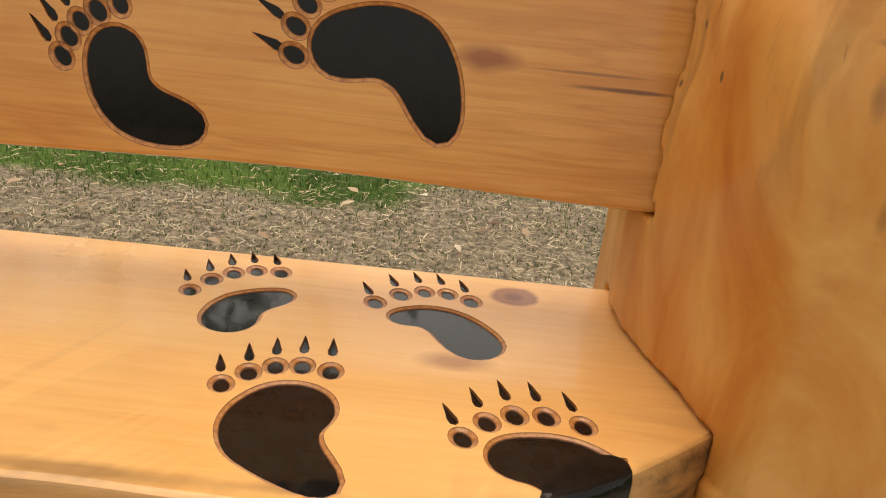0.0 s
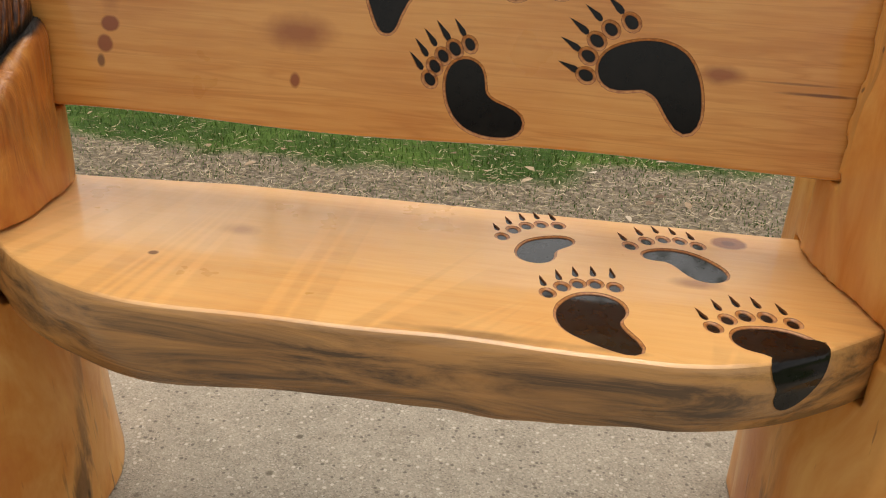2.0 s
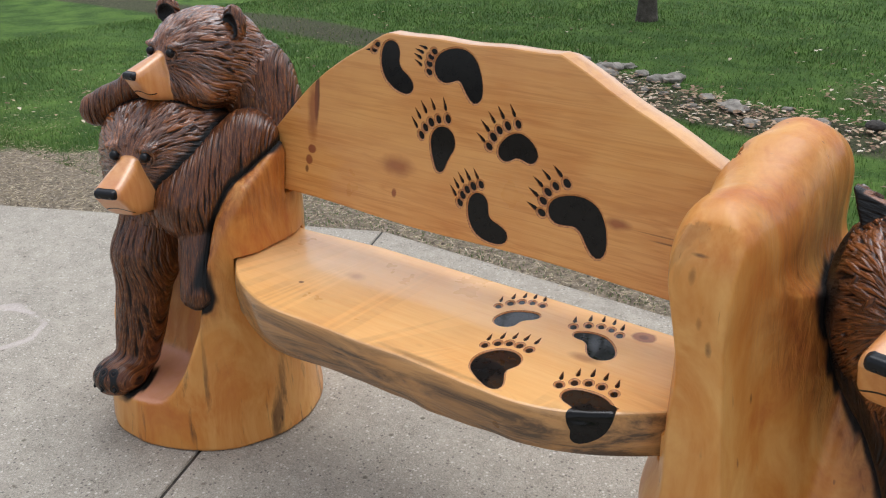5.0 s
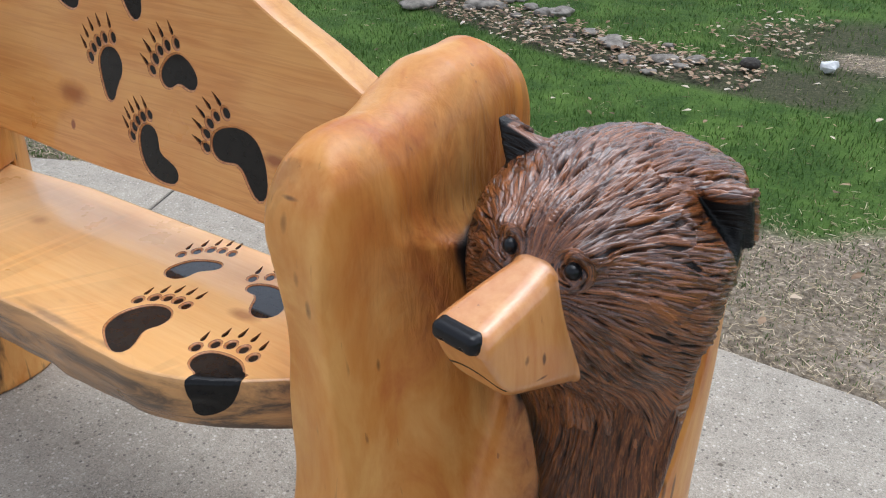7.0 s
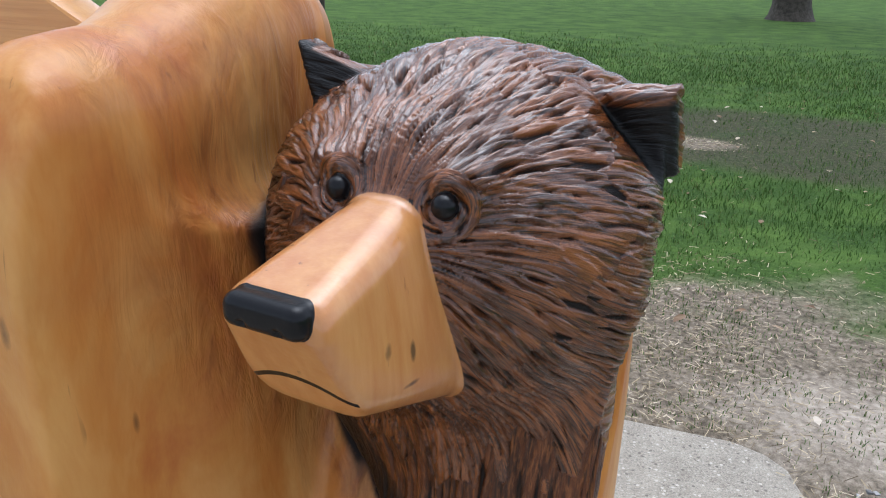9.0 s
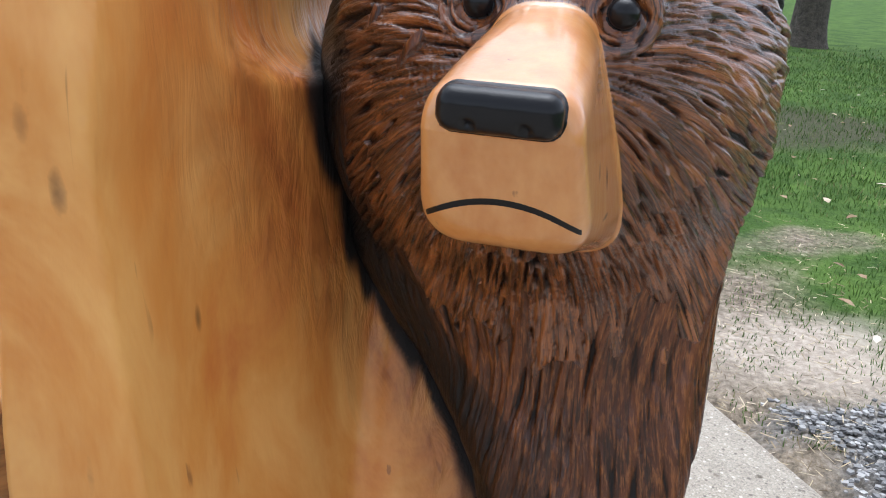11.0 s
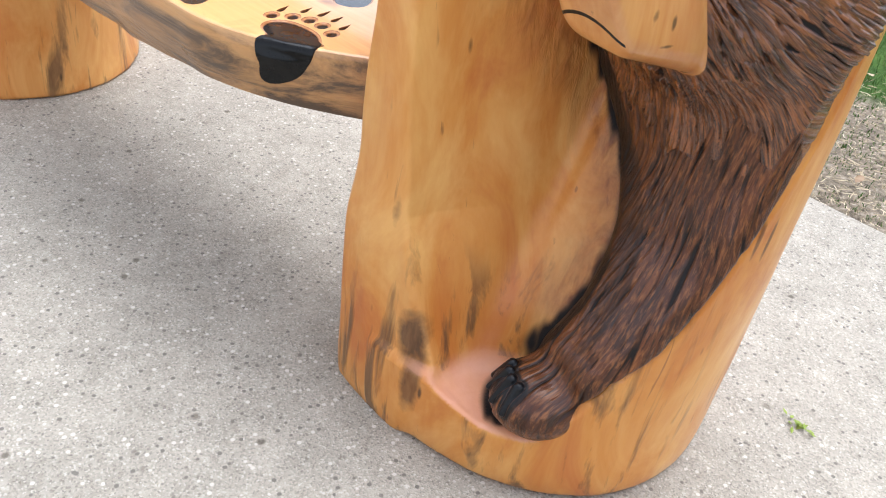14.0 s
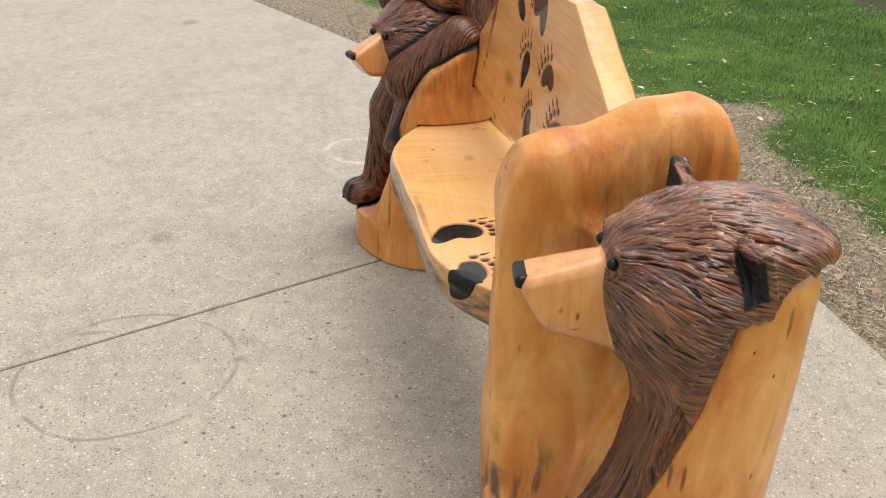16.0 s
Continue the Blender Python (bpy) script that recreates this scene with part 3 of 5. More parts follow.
def delaunay(points, edges, faces, kind, eps):
    from mathutils.geometry import delaunay_2d_cdt

    return delaunay_2d_cdt(points, edges, faces, kind, eps)


# ---- paw prints: outlines in a plank's own plane ----
def curve_point(a, b, c, s):
    a, b, c = np.array(a), np.array(b), np.array(c)
    s = np.asarray(s)[..., None]
    q = 2 * b - (a + c) / 2
    return (1 - s) ** 2 * a + 2 * s * (1 - s) * q + s * s * c


def grown(loop, far):
    t = np.roll(loop, -1, 0) - np.roll(loop, 1, 0)
    nrm = np.stack([t[:, 1], -t[:, 0]], 1)
    return loop + far * nrm / (np.linalg.norm(nrm, axis=1, keepdims=True) + 1e-9)


def pad_loop(a, b, c, ra, rb, rc, n=56):
    """A kidney-shaped pad: a bent stroke of changing width, from a through b to c."""
    s = np.linspace(0, 1, 60)
    line = curve_point(a, b, c, s)
    wide = np.interp(s, [0, 0.5, 1], [ra, rb, rc])
    mid, loop = curve_point(a, b, c, 0.42), []
    for k in range(n):
        w = np.array([math.cos(2 * math.pi * k / n), math.sin(2 * math.pi * k / n)])
        d = np.arange(0, 0.12, 0.0006)
        p = mid + d[:, None] * w
        f = (np.linalg.norm(p[:, None] - line[None], axis=2) - wide).min(1)
        out = np.argmax(f > 0)
        loop.append(p[out])
    loop = np.array(loop)
    for _ in range(2):
        loop = (np.roll(loop, 1, 0) + 2 * loop + np.roll(loop, -1, 0)) / 4
    return loop


def toe_loop(c, way, long, wide, rng):
    side = np.array([-way[1], way[0]])
    return np.array([c + way * long * math.cos(q) * (1 - 0.12 * math.cos(q)) + side * wide * math.sin(q) * (1 - 0.18 * math.cos(q)) for q in np.linspace(0, 2 * math.pi, 15)[:-1]])


def claw_loop(c, way, long, wide):
    side = np.array([-way[1], way[0]])
    shape = [(-1, 0.0), (-0.85, -0.75), (-0.45, -1.0), (0.1, -0.62), (0.6, -0.3), (1, 0), (0.6, 0.18), (0.1, 0.45), (-0.45, 0.85), (-0.85, 0.7)]
    return np.array([c + way * long * u + side * wide * v for u, v in shape])


def paw_loops(pad, radii, toes, claws, size=1.0, seed=0):
    """Pad, five toes and five claws as (loop, width of the routed rim)."""
    rng = random.Random(seed)
    loops = [(pad_loop(*pad, *(q - 0.0016 for q in radii)), 0.0034)]
    for k in range(5):
        s = k / 4
        toe, claw = curve_point(*toes, s), curve_point(*claws, s)
        way = (claw - toe) / np.linalg.norm(claw - toe)
        r = size * rng.uniform(0.93, 1.07)
        loops.append((toe_loop(toe, way, 0.0082 * r, 0.0056 * r, rng), 0.0042))
        loops.append((claw_loop(claw, way, 0.0132 * r, 0.0036 * r), 0.0005))
    return loops


def clockwise_fixed(loop):
    x, y = loop.T
    area = (x * np.roll(y, -1) - y * np.roll(x, -1)).sum()
    return loop if area > 0 else loop[::-1]


def carved_plank(name, wood, outer, rings, prints, lay, depth, parent, label, live=None):
    """A plank whose face carries routed prints. outer: the face's outline; rings: further outlines with depths, down to
    the other face; lay(points2d, depth) gives places; prints: one list of loops for each paw."""
    flat = [(clockwise_fixed(l), rim) for p in prints for l, rim in p]
    holes = [grown(l, rim) for l, rim in flat]
    pts, tris = sheet_with_holes(outer, holes)
    verts, faces, slots, mask = [lay(pts, 0.0)], list(tris), [0] * len(tris), [np.zeros(len(pts))]
    start = len(pts)
    for (loop, rim), hole in zip(flat, holes):
        n = len(loop)
        verts += [lay(hole, 0.0), lay(grown(loop, rim * 0.86), depth * 0.2), lay(grown(loop, rim * 0.18), depth * 0.6), lay(loop, depth)]
        mask.append(np.zeros(4 * n))
        for r in (0, 1, 2):
            for k in range(n):
                p, q = start + r * n + k, start + r * n + (k + 1) % n
                faces.append([p, q, q + n, p + n])
                slots.append(1 if r == 1 and rim > 0.001 else 2)
        start += 4 * n
    first = start
    n = len(outer)
    for k, (ring, low, worn) in enumerate(rings):
        verts.append(lay(ring, low))
        mask.append(np.ones(n) * worn if live is None else worn * live(ring))
        if k:
            for i in range(n):
                p, q = first + (k - 1) * n + i, first + (k - 1) * n + (i + 1) % n
                faces.append([q, p, p + n, q + n])
                slots.append(0)
    last = first + (len(rings) - 1) * n
    faces.append([last + i for i in range(n)])
    slots.append(0)
    ob = mesh_object(name, np.concatenate(verts), faces, [wood, RIM, BURN], parent, label, True, {"live": np.concatenate(mask)}, 32)
    ob.data.polygons.foreach_set("material_index", slots)
    bm = bmesh.new()
    bm.from_mesh(ob.data)
    for f in bm.faces[: len(tris)] if bm.faces.ensure_lookup_table() is None else ():
        f.smooth = False
    bmesh.ops.remove_doubles(bm, verts=bm.verts, dist=1e-5)
    bmesh.ops.recalc_face_normals(bm, faces=bm.faces)
    bm.to_mesh(ob.data)
    bm.free()
    for p in prints:
        v, fcs = [], []
        for loop, rim in p:
            loop = clockwise_fixed(loop)
            fcs.append([len(v) + k for k in range(len(loop))])
            v += lay(grown(loop, 0.0004), depth * 0.96).tolist()
        mesh_object("paw_print", v, fcs, BLACK_SEAT if name == "seat" else BLACK, ob, "black-painted routed bear paw print", False)
    return ob


# ---- the bench ----
SEAT_Z = 0.46
bench = tagged(new("bench"), "handmade varnished pine log bench with routed black bear paw prints", "bench")


def seat_front(x):
    x = np.asarray(x, float)
    y = 0.006 + 0.0 * x
    y = y + 0.075 * np.clip((-x - 0.27) / 0.205, 0, 2) ** 2 + 0.130 * np.clip((x - 0.24) / 0.237, 0, 2) ** 1.7
    return y + 0.004 * np.sin(9 * x + 0.6) + 0.0015 * np.sin(31 * x)


def seat_back(x):
    return 0.348 + 0.012 * np.asarray(x) - 0.02 * np.clip((-np.asarray(x) - 0.3) / 0.2, 0, 1)


def seat_outline(inset=0.0, under=0.0):
    xs = np.linspace(-0.545, 0.545, 170)
    front = np.stack([xs, seat_front(xs) + inset + under], 1)
    back = np.stack([xs[::-1], seat_back(xs[::-1]) - inset - 0.4 * under], 1)
    return np.concatenate([front, back])


def build_seat():
    low = lambda x: 0.092 - 0.008 * np.clip(x / 0.3, -0.8, 1.1) + 0.004 * np.sin(17 * x)  # noqa: E731

    def lay(p, d):
        p = np.asarray(p)
        z = SEAT_Z - d * (low(p[:, 0]) / 0.08 if d > 0.02 else 1.0) + 0.0 * p[:, 0]
        return np.stack([p[:, 0], p[:, 1], z], 1)

    outer = seat_outline(0.007)
    rings = [(outer, 0.0, 0.15), (seat_outline(0.0025), 0.0018, 0.5), (seat_outline(0.0), 0.007, 0.8)]
    for d, u in ((0.022, -0.003), (0.038, -0.003), (0.054, -0.001), (0.068, 0.004), (0.077, 0.009), (0.080, 0.018)):
        rings.append((seat_outline(0.0, u), d, 1.0))
    wob = []
    for k, (ring, d, worn) in enumerate(rings):
        if k > 2:
            ring = ring + np.stack([0 * ring[:, 0], 0.006 * (noise2(ring[:, 0] * 22, ring[:, 1] * 0 + d * 60, 3) - 0.5)], 1)
        wob.append((ring, d, worn))
    clip = lambda loops: [(np.stack([np.minimum(l[:, 0], 0.402), np.maximum(l[:, 1], seat_front(l[:, 0]) + 0.0135)], 1), r) for l, r in loops]  # noqa: E731
    prints = [
        paw_loops(((0.110, 0.222), (0.115, 0.247), (0.139, 0.266)), (0.023, 0.021, 0.015), ((0.066, 0.262), (0.092, 0.302), (0.131, 0.313)), ((0.055, 0.288), (0.083, 0.328), (0.121, 0.338)), 0.95, 1),
        paw_loops(((0.246, 0.254), (0.277, 0.254), (0.303, 0.222)), (0.014, 0.021, 0.026), ((0.219, 0.275), (0.259, 0.304), (0.300, 0.295)), ((0.209, 0.299), (0.250, 0.331), (0.292, 0.323)), 0.95, 2),
        paw_loops(((0.181, 0.108), (0.176, 0.076), (0.215, 0.037)), (0.033, 0.032, 0.017), ((0.130, 0.129), (0.161, 0.159), (0.201, 0.160)), ((0.122, 0.155), (0.156, 0.186), (0.197, 0.193)), 1.0, 3),
        clip(paw_loops(((0.337, 0.081), (0.366, 0.076), (0.384, 0.053)), (0.024, 0.031, 0.031), ((0.298, 0.096), (0.333, 0.128), (0.380, 0.124)), ((0.288, 0.121), (0.325, 0.158), (0.372, 0.152)), 1.05, 4)),
    ]
    live = lambda ring: np.where(ring[:, 1] < 0.25, 1.0, 0.2)  # noqa: E731
    ob = carved_plank("seat", SEAT_WOOD, outer, wob, prints, lay, 0.0024, bench, "thick live-edge pine plank with a weathered front edge", live)
    # the lowest paw print runs over the front edge
    loop = pad_loop((0.376, 0.463), (0.378, 0.440), (0.366, 0.424), 0.031, 0.022, 0.013, 40)
    rows = np.concatenate([[0], np.linspace(0.03, 1, 14)])
    v, fcs = [], []
    mid = loop.mean(0)

    def over_edge(q, proud):
        s = q[:, 1] - SEAT_Z
        y = np.interp(s, [-0.055, -0.036, -0.020, -0.004, 0.003, 0.008, 0.040], [-0.0012, -0.0030, -0.0030, 0.0, 0.0030, 0.0078, 0.040])
        z = np.interp(s, [-0.055, -0.036, -0.020, -0.004, 0.003, 0.008, 0.040], [-0.058, -0.0395, -0.0235, -0.006, -0.0010, 0.0, 0.0])
        wave = 0.006 * (noise2(q[:, 0] * 22, 0 * s + np.clip(-z / 0.0011, 0, 90) / 1000 * 60, 3) - 0.5) * step(-0.006, -0.024, z)
        return np.stack([q[:, 0], seat_front(q[:, 0]) + y + wave - proud * step(0.012, -0.004, s), SEAT_Z + z + proud * 0.7 * step(-0.012, 0.004, s)], 1)

    for s in rows[1:]:
        v += over_edge(mid + (loop - mid) * s, 0.0016).tolist()
    n = len(loop)
    for r in range(len(rows) - 2):
        fcs += [[r * n + k, r * n + (k + 1) % n, (r + 1) * n + (k + 1) % n, (r + 1) * n + k] for k in range(n)]
    fcs.append(list(range(n))[::-1])
    skirt = len(v) - n
    v += over_edge(loop, -0.004).tolist()
    fcs += [[skirt + k, skirt + (k + 1) % n, skirt + n + (k + 1) % n, skirt + n + k] for k in range(n)]
    mesh_object("paw_print", v, fcs, BLACK, ob, "black-painted paw print running over the seat's edge", True, None, 35)
    return ob


BACK_Z, BACK_Y, BACK_LEAN = 0.59, 0.265, 0.15


def back_top(x):
    x = np.asarray(x, float)
    z = 0.931 - 0.004 * np.cos(6 * x)
    z = z - 0.032 * step(-0.22, -0.30, x) - 0.20 * np.clip((-x - 0.27) / 0.27, 0, 2) ** 1.45
    z = z - 0.145 * np.clip((x - 0.150) / 0.30, 0, 2) ** 0.97
    return z + 0.0012 * np.sin(40 * x)


def build_backrest():
    xs = np.concatenate([np.linspace(-0.545, 0.10, 110), np.linspace(0.10, 0.52, 90)[1:]])

    def outline(inset=0.0, drop=0.0):
        top = np.stack([xs[::-1], back_top(xs[::-1]) - inset - drop], 1)
        low = np.stack([xs, 0.571 + 0.003 * np.sin(11 * xs) + inset + 0 * drop], 1)
        return np.concatenate([low, top])

    def lay(p, d):
        p = np.asarray(p)
        slant = math.sqrt(1 + BACK_LEAN**2)
        y = BACK_Y + BACK_LEAN * (p[:, 1] - BACK_Z)
        return np.stack([p[:, 0], y + d / slant, p[:, 1] - BACK_LEAN * d / slant], 1)

    outer = outline(0.004)
    rings = [(outer, 0.0, 0.0), (outline(0.0012), 0.0014, 0.05), (outline(0.0), 0.005, 0.05), (outline(0.0, -0.004), 0.03, 0.0), (outline(0.0, 0.0), 0.062, 0.0), (outline(0.004, 0.006), 0.072, 0.0), (outline(0.012, 0.012), 0.078, 0.0)]
    prints = [
        paw_loops(((-0.221, 0.893), (-0.214, 0.858), (-0.177, 0.837)), (0.024, 0.023, 0.019), ((-0.264, 0.894), (-0.250, 0.9105), (-0.232, 0.9165)), ((-0.275, 0.893), (-0.266, 0.904), (-0.2440, 0.9175)), 0.8, 5)[:4],
        paw_loops(((-0.086, 0.880), (-0.044, 0.884), (-0.019, 0.840)), (0.030, 0.028, 0.020), ((-0.126, 0.868), (-0.124, 0.895), (-0.106, 0.913)), ((-0.152, 0.882), (-0.150, 0.903), (-0.130, 0.9165)), 0.85, 6)[:9],
        paw_loops(((-0.082, 0.745), (-0.085, 0.726), (-0.085, 0.699)), (0.030, 0.023, 0.013), ((-0.134, 0.751), (-0.113, 0.778), (-0.074, 0.790)), ((-0.151, 0.772), (-0.131, 0.803), (-0.083, 0.815)), 1.0, 7),
        paw_loops(((0.060, 0.751), (0.083, 0.765), (0.109, 0.754)), (0.019, 0.023, 0.018), ((0.022, 0.755), (0.041, 0.787), (0.079, 0.803)), ((0.004, 0.768), (0.024, 0.806), (0.066, 0.824)), 1.0, 8),
        paw_loops(((0.010, 0.645), (0.022, 0.611), (0.063, 0.600)), (0.024, 0.024, 0.019), ((-0.032, 0.642), (-0.018, 0.669), (0.012, 0.684)), ((-0.048, 0.661), (-0.033, 0.688), (0.000, 0.701)), 0.95, 9),
        paw_loops(((0.181, 0.669), (0.232, 0.669), (0.257, 0.620)), (0.026, 0.029, 0.020), ((0.144, 0.660), (0.152, 0.698), (0.187, 0.720)), ((0.125, 0.668), (0.132, 0.712), (0.168, 0.737)), 1.0, 10),
    ]
    return carved_plank("backrest", BACK_WOOD, outer, rings, prints, lay, 0.0024, bench, "tall arched pine backrest with paw prints climbing it")


# ---- log ends, carved out of whole logs ----
def planks_cut(p, gap=0.003):
    """The mortises that the seat and the back sit in."""
    x, y, z = p.T
    seat = np.maximum.reduce([seat_front(x) - gap - y, y - seat_back(x) - gap, z - SEAT_Z - gap, SEAT_Z - 0.088 - z])
    lean = BACK_Y + BACK_LEAN * (z - BACK_Z)
    back = np.maximum.reduce([lean - gap - y, y - lean - 0.082, z - back_top(x) - 0.013, 0.566 - z])
    return np.minimum(seat, back), np.abs(x) - 0.55


def right_trunk(x, y, z):
    """The radius of the log, and the angle round it."""
    ang = np.arctan2(y - 0.315, x - 0.675)
    inward = np.clip(np.cos(ang - 3.76), 0, 1) ** 4
    return 0.237 - 0.010 * np.exp(-np.maximum(z, 0) / 0.022) + inward * (0.034 * step(0.62, 0.45, z) + 0.024 * step(0.38, 0.26, z)) + 0.011 * step(0.05, 0.6, z) - 0.030 * step(0.4, 1.3, ang), ang


def right_depth(p):
    """How far a place lies under the log's first skin."""
    x, y, z = p.T
    return (right_trunk(x, y, z)[0] - np.sqrt((x - 0.675) ** 2 + (y - 0.315) ** 2)) * step(0.43, 0.37, y) * step(0.085, 0.055, x - np.interp(z, *SEAM))


def left_depth(p):
    x, y, z = p.T
    return np.maximum(0.262 - np.sqrt((x + 0.735) ** 2 + (y - 0.195) ** 2), step(0.5, 0.6, z) * 0.03)


FUR_EDGE = ([0.12, 0.152, 0.21, 0.26, 0.33, 0.40, 0.46, 0.51, 0.60, 0.66, 0.75], [-1.05, -0.87, -0.73, -0.54, -0.40, -0.29, -0.20, -0.12, -0.04, 0.02, 0.1])
SEAM = ([0.136, 0.155, 0.19, 0.22, 0.26, 0.32, 0.357, 0.39, 0.43, 0.46, 0.53, 0.60, 0.67], [0.694, 0.692, 0.714, 0.730, 0.745, 0.744, 0.732, 0.711, 0.675, 0.648, 0.615, 0.597, 0.600])


def right_log(p):
    x, y, z = p.T
    r, ang = right_trunk(x, y, z)
    # shaved back where the fur of the figure comes to the skin of the log
    edge = np.interp(z, FUR_EDGE[0], FUR_EDGE[1])
    r = r - 0.014 * step(edge + 0.03, edge - 0.03, ang) * step(-2.1, -1.9, ang) * step(0.115, 0.135, z)
    trunk = np.sqrt((x - 0.675) ** 2 + (y - 0.315) ** 2) - r
    trunk = smax(trunk, -z - 0.0, 0.012)
    trunk = smax(trunk, z - 0.645 - 0.7 * np.clip(x - 0.62, 0, 0.10) + 0.3 * np.clip(y - 0.45, 0, 0.2), 0.05)
    inner = np.interp(y, [0.09, 0.135, 0.27, 0.35, 0.5], [0.492, 0.479, 0.442, 0.434, 0.430])
    trunk = smax(trunk, np.where(z > SEAT_Z - 0.03, inner - x, -1), 0.02)
    # the arm: a thick upright slab that rises to a knob at the back
    top = np.interp(y, [0.05, 0.085, 0.12, 0.16, 0.22, 0.27, 0.33, 0.40, 0.45, 0.49, 0.52], [0.726, 0.756, 0.785, 0.799, 0.803, 0.820, 0.849, 0.860, 0.847, 0.808, 0.74])
    inner = inner - 0.004 + step(0.27, 0.13, y) * (0.004 - 0.036 * step(0.52, 0.74, z)) + 0.030 * step(0.28, 0.40, y) * step(0.72, 0.80, z)
    outer = 0.572 + 0.026 * step(0.1, 0.40, y) + 0.02 * step(0.6, 0.3, z)
    arm = smax(np.abs(x - (inner + outer) / 2) - (outer - inner) / 2, np.abs(y - 0.285) - 0.201 + 0.010 * step(0.75, 0.45, z), np.where(y < 0.25, 0.009, 0.05))
    arm = smax(arm, (z - top) * 0.85, 0.080)
    arm = smax(arm, -z, 0.01)
    body = smin(trunk, arm, 0.06)
    # the hollow at the front
    left = np.interp(z, [0.10, 0.17, 0.32, 0.61, 0.8], [0.665, 0.635, 0.585, 0.552, 0.55])
    right = np.interp(z, [0.10, 0.16, 0.185, 0.35, 0.5, 0.8], [0.815, 0.84, 0.86, 0.93, 0.97, 0.99])
    back = np.interp(z, [0.10, 0.2, 0.3, 0.45, 0.8], [0.12, 0.155, 0.20, 0.265, 0.29]) * (1 + 0.14 * np.exp(-(((x - 0.655) / 0.022) ** 2)))
    q = np.abs((x - (left + right) / 2) / ((right - left) / 2)) ** 2.1 + np.abs(np.clip(y - 0.06, 0, 0.4) / back) ** 1.6
    hollow = (q ** 0.52 - 1) * 0.11
    hollow = smax(hollow, 0.094 + 0.22 * np.clip(y - 0.09, 0, 0.2) + 0.28 * np.clip(0.74 - x, 0, 0.12) - z, 0.018)
    body = smax(body, -hollow, 0.006)
    cut, side = planks_cut(p)
    body = np.maximum(body, -np.maximum(cut, side))
    # the torn notch between the knob and the end of the back
    body = np.maximum(body, -brick_shape(p, (0.454, 0.313, 0.794), (0.022, 0.018, 0.026), 0.004))
    return np.maximum(body, 0.016 - right_ear_hollow(p))


def left_log(p):
    x, y, z = p.T
    wob = 0.006 * np.sin(3 * np.arctan2(y - 0.195, x + 0.735) + 2.0)
    r = 0.245 + 0.014 * np.exp(-z / 0.12) + wob
    trunk = np.sqrt((x + 0.735) ** 2 + (y - 0.195) ** 2) - r
    trunk = smax(trunk, -z, 0.012)
    top = 0.46 + 0.15 * step(0.03, 0.15, y) + 0.07 * step(0.12, 0.28, y)
    top = np.where(x < -0.60, top - 0.9 * np.clip(-0.60 - x, 0, 0.25), top)
    trunk = smax(trunk, z - top, 0.03)
    inner = -0.482 - 0.10 * (y - 0.1)
    trunk = smax(trunk, np.where(z > SEAT_Z - 0.03, x - inner, -1), 0.012)
    left = np.interp(z, [0.08, 0.2, 0.4, 0.6], [-0.93, -0.95, -0.95, -0.93])
    right = np.interp(z, [0.08, 0.13, 0.2, 0.31, 0.4, 0.48, 0.6], [-0.655, -0.635, -0.592, -0.552, -0.535, -0.524, -0.524])
    back = np.interp(z, [0.08, 0.2, 0.4, 0.6], [0.13, 0.16, 0.22, 0.28])
    q = np.abs((x - (left + right) / 2) / ((right - left) / 2)) ** 2.4 + np.abs(np.clip(y + 0.03, 0, 0.5) / back) ** 2.0
    hollow = (q ** (1 / 2.2) - 1) * 0.12
    hollow = smax(hollow, 0.112 + 0.12 * (y + 0.03) + 0.25 * np.clip(-0.80 - x, -0.2, 0.0) * -0.2 - z, 0.03)
    trunk = smax(trunk, -hollow, 0.014)
    cut, side = planks_cut(p)
    return np.maximum(trunk, -np.maximum(cut, side))


# ---- the carvings ----
EYE_AT, BROW = (0.272, -1.045, 0.255), (0.0, -1.0, 0.30)


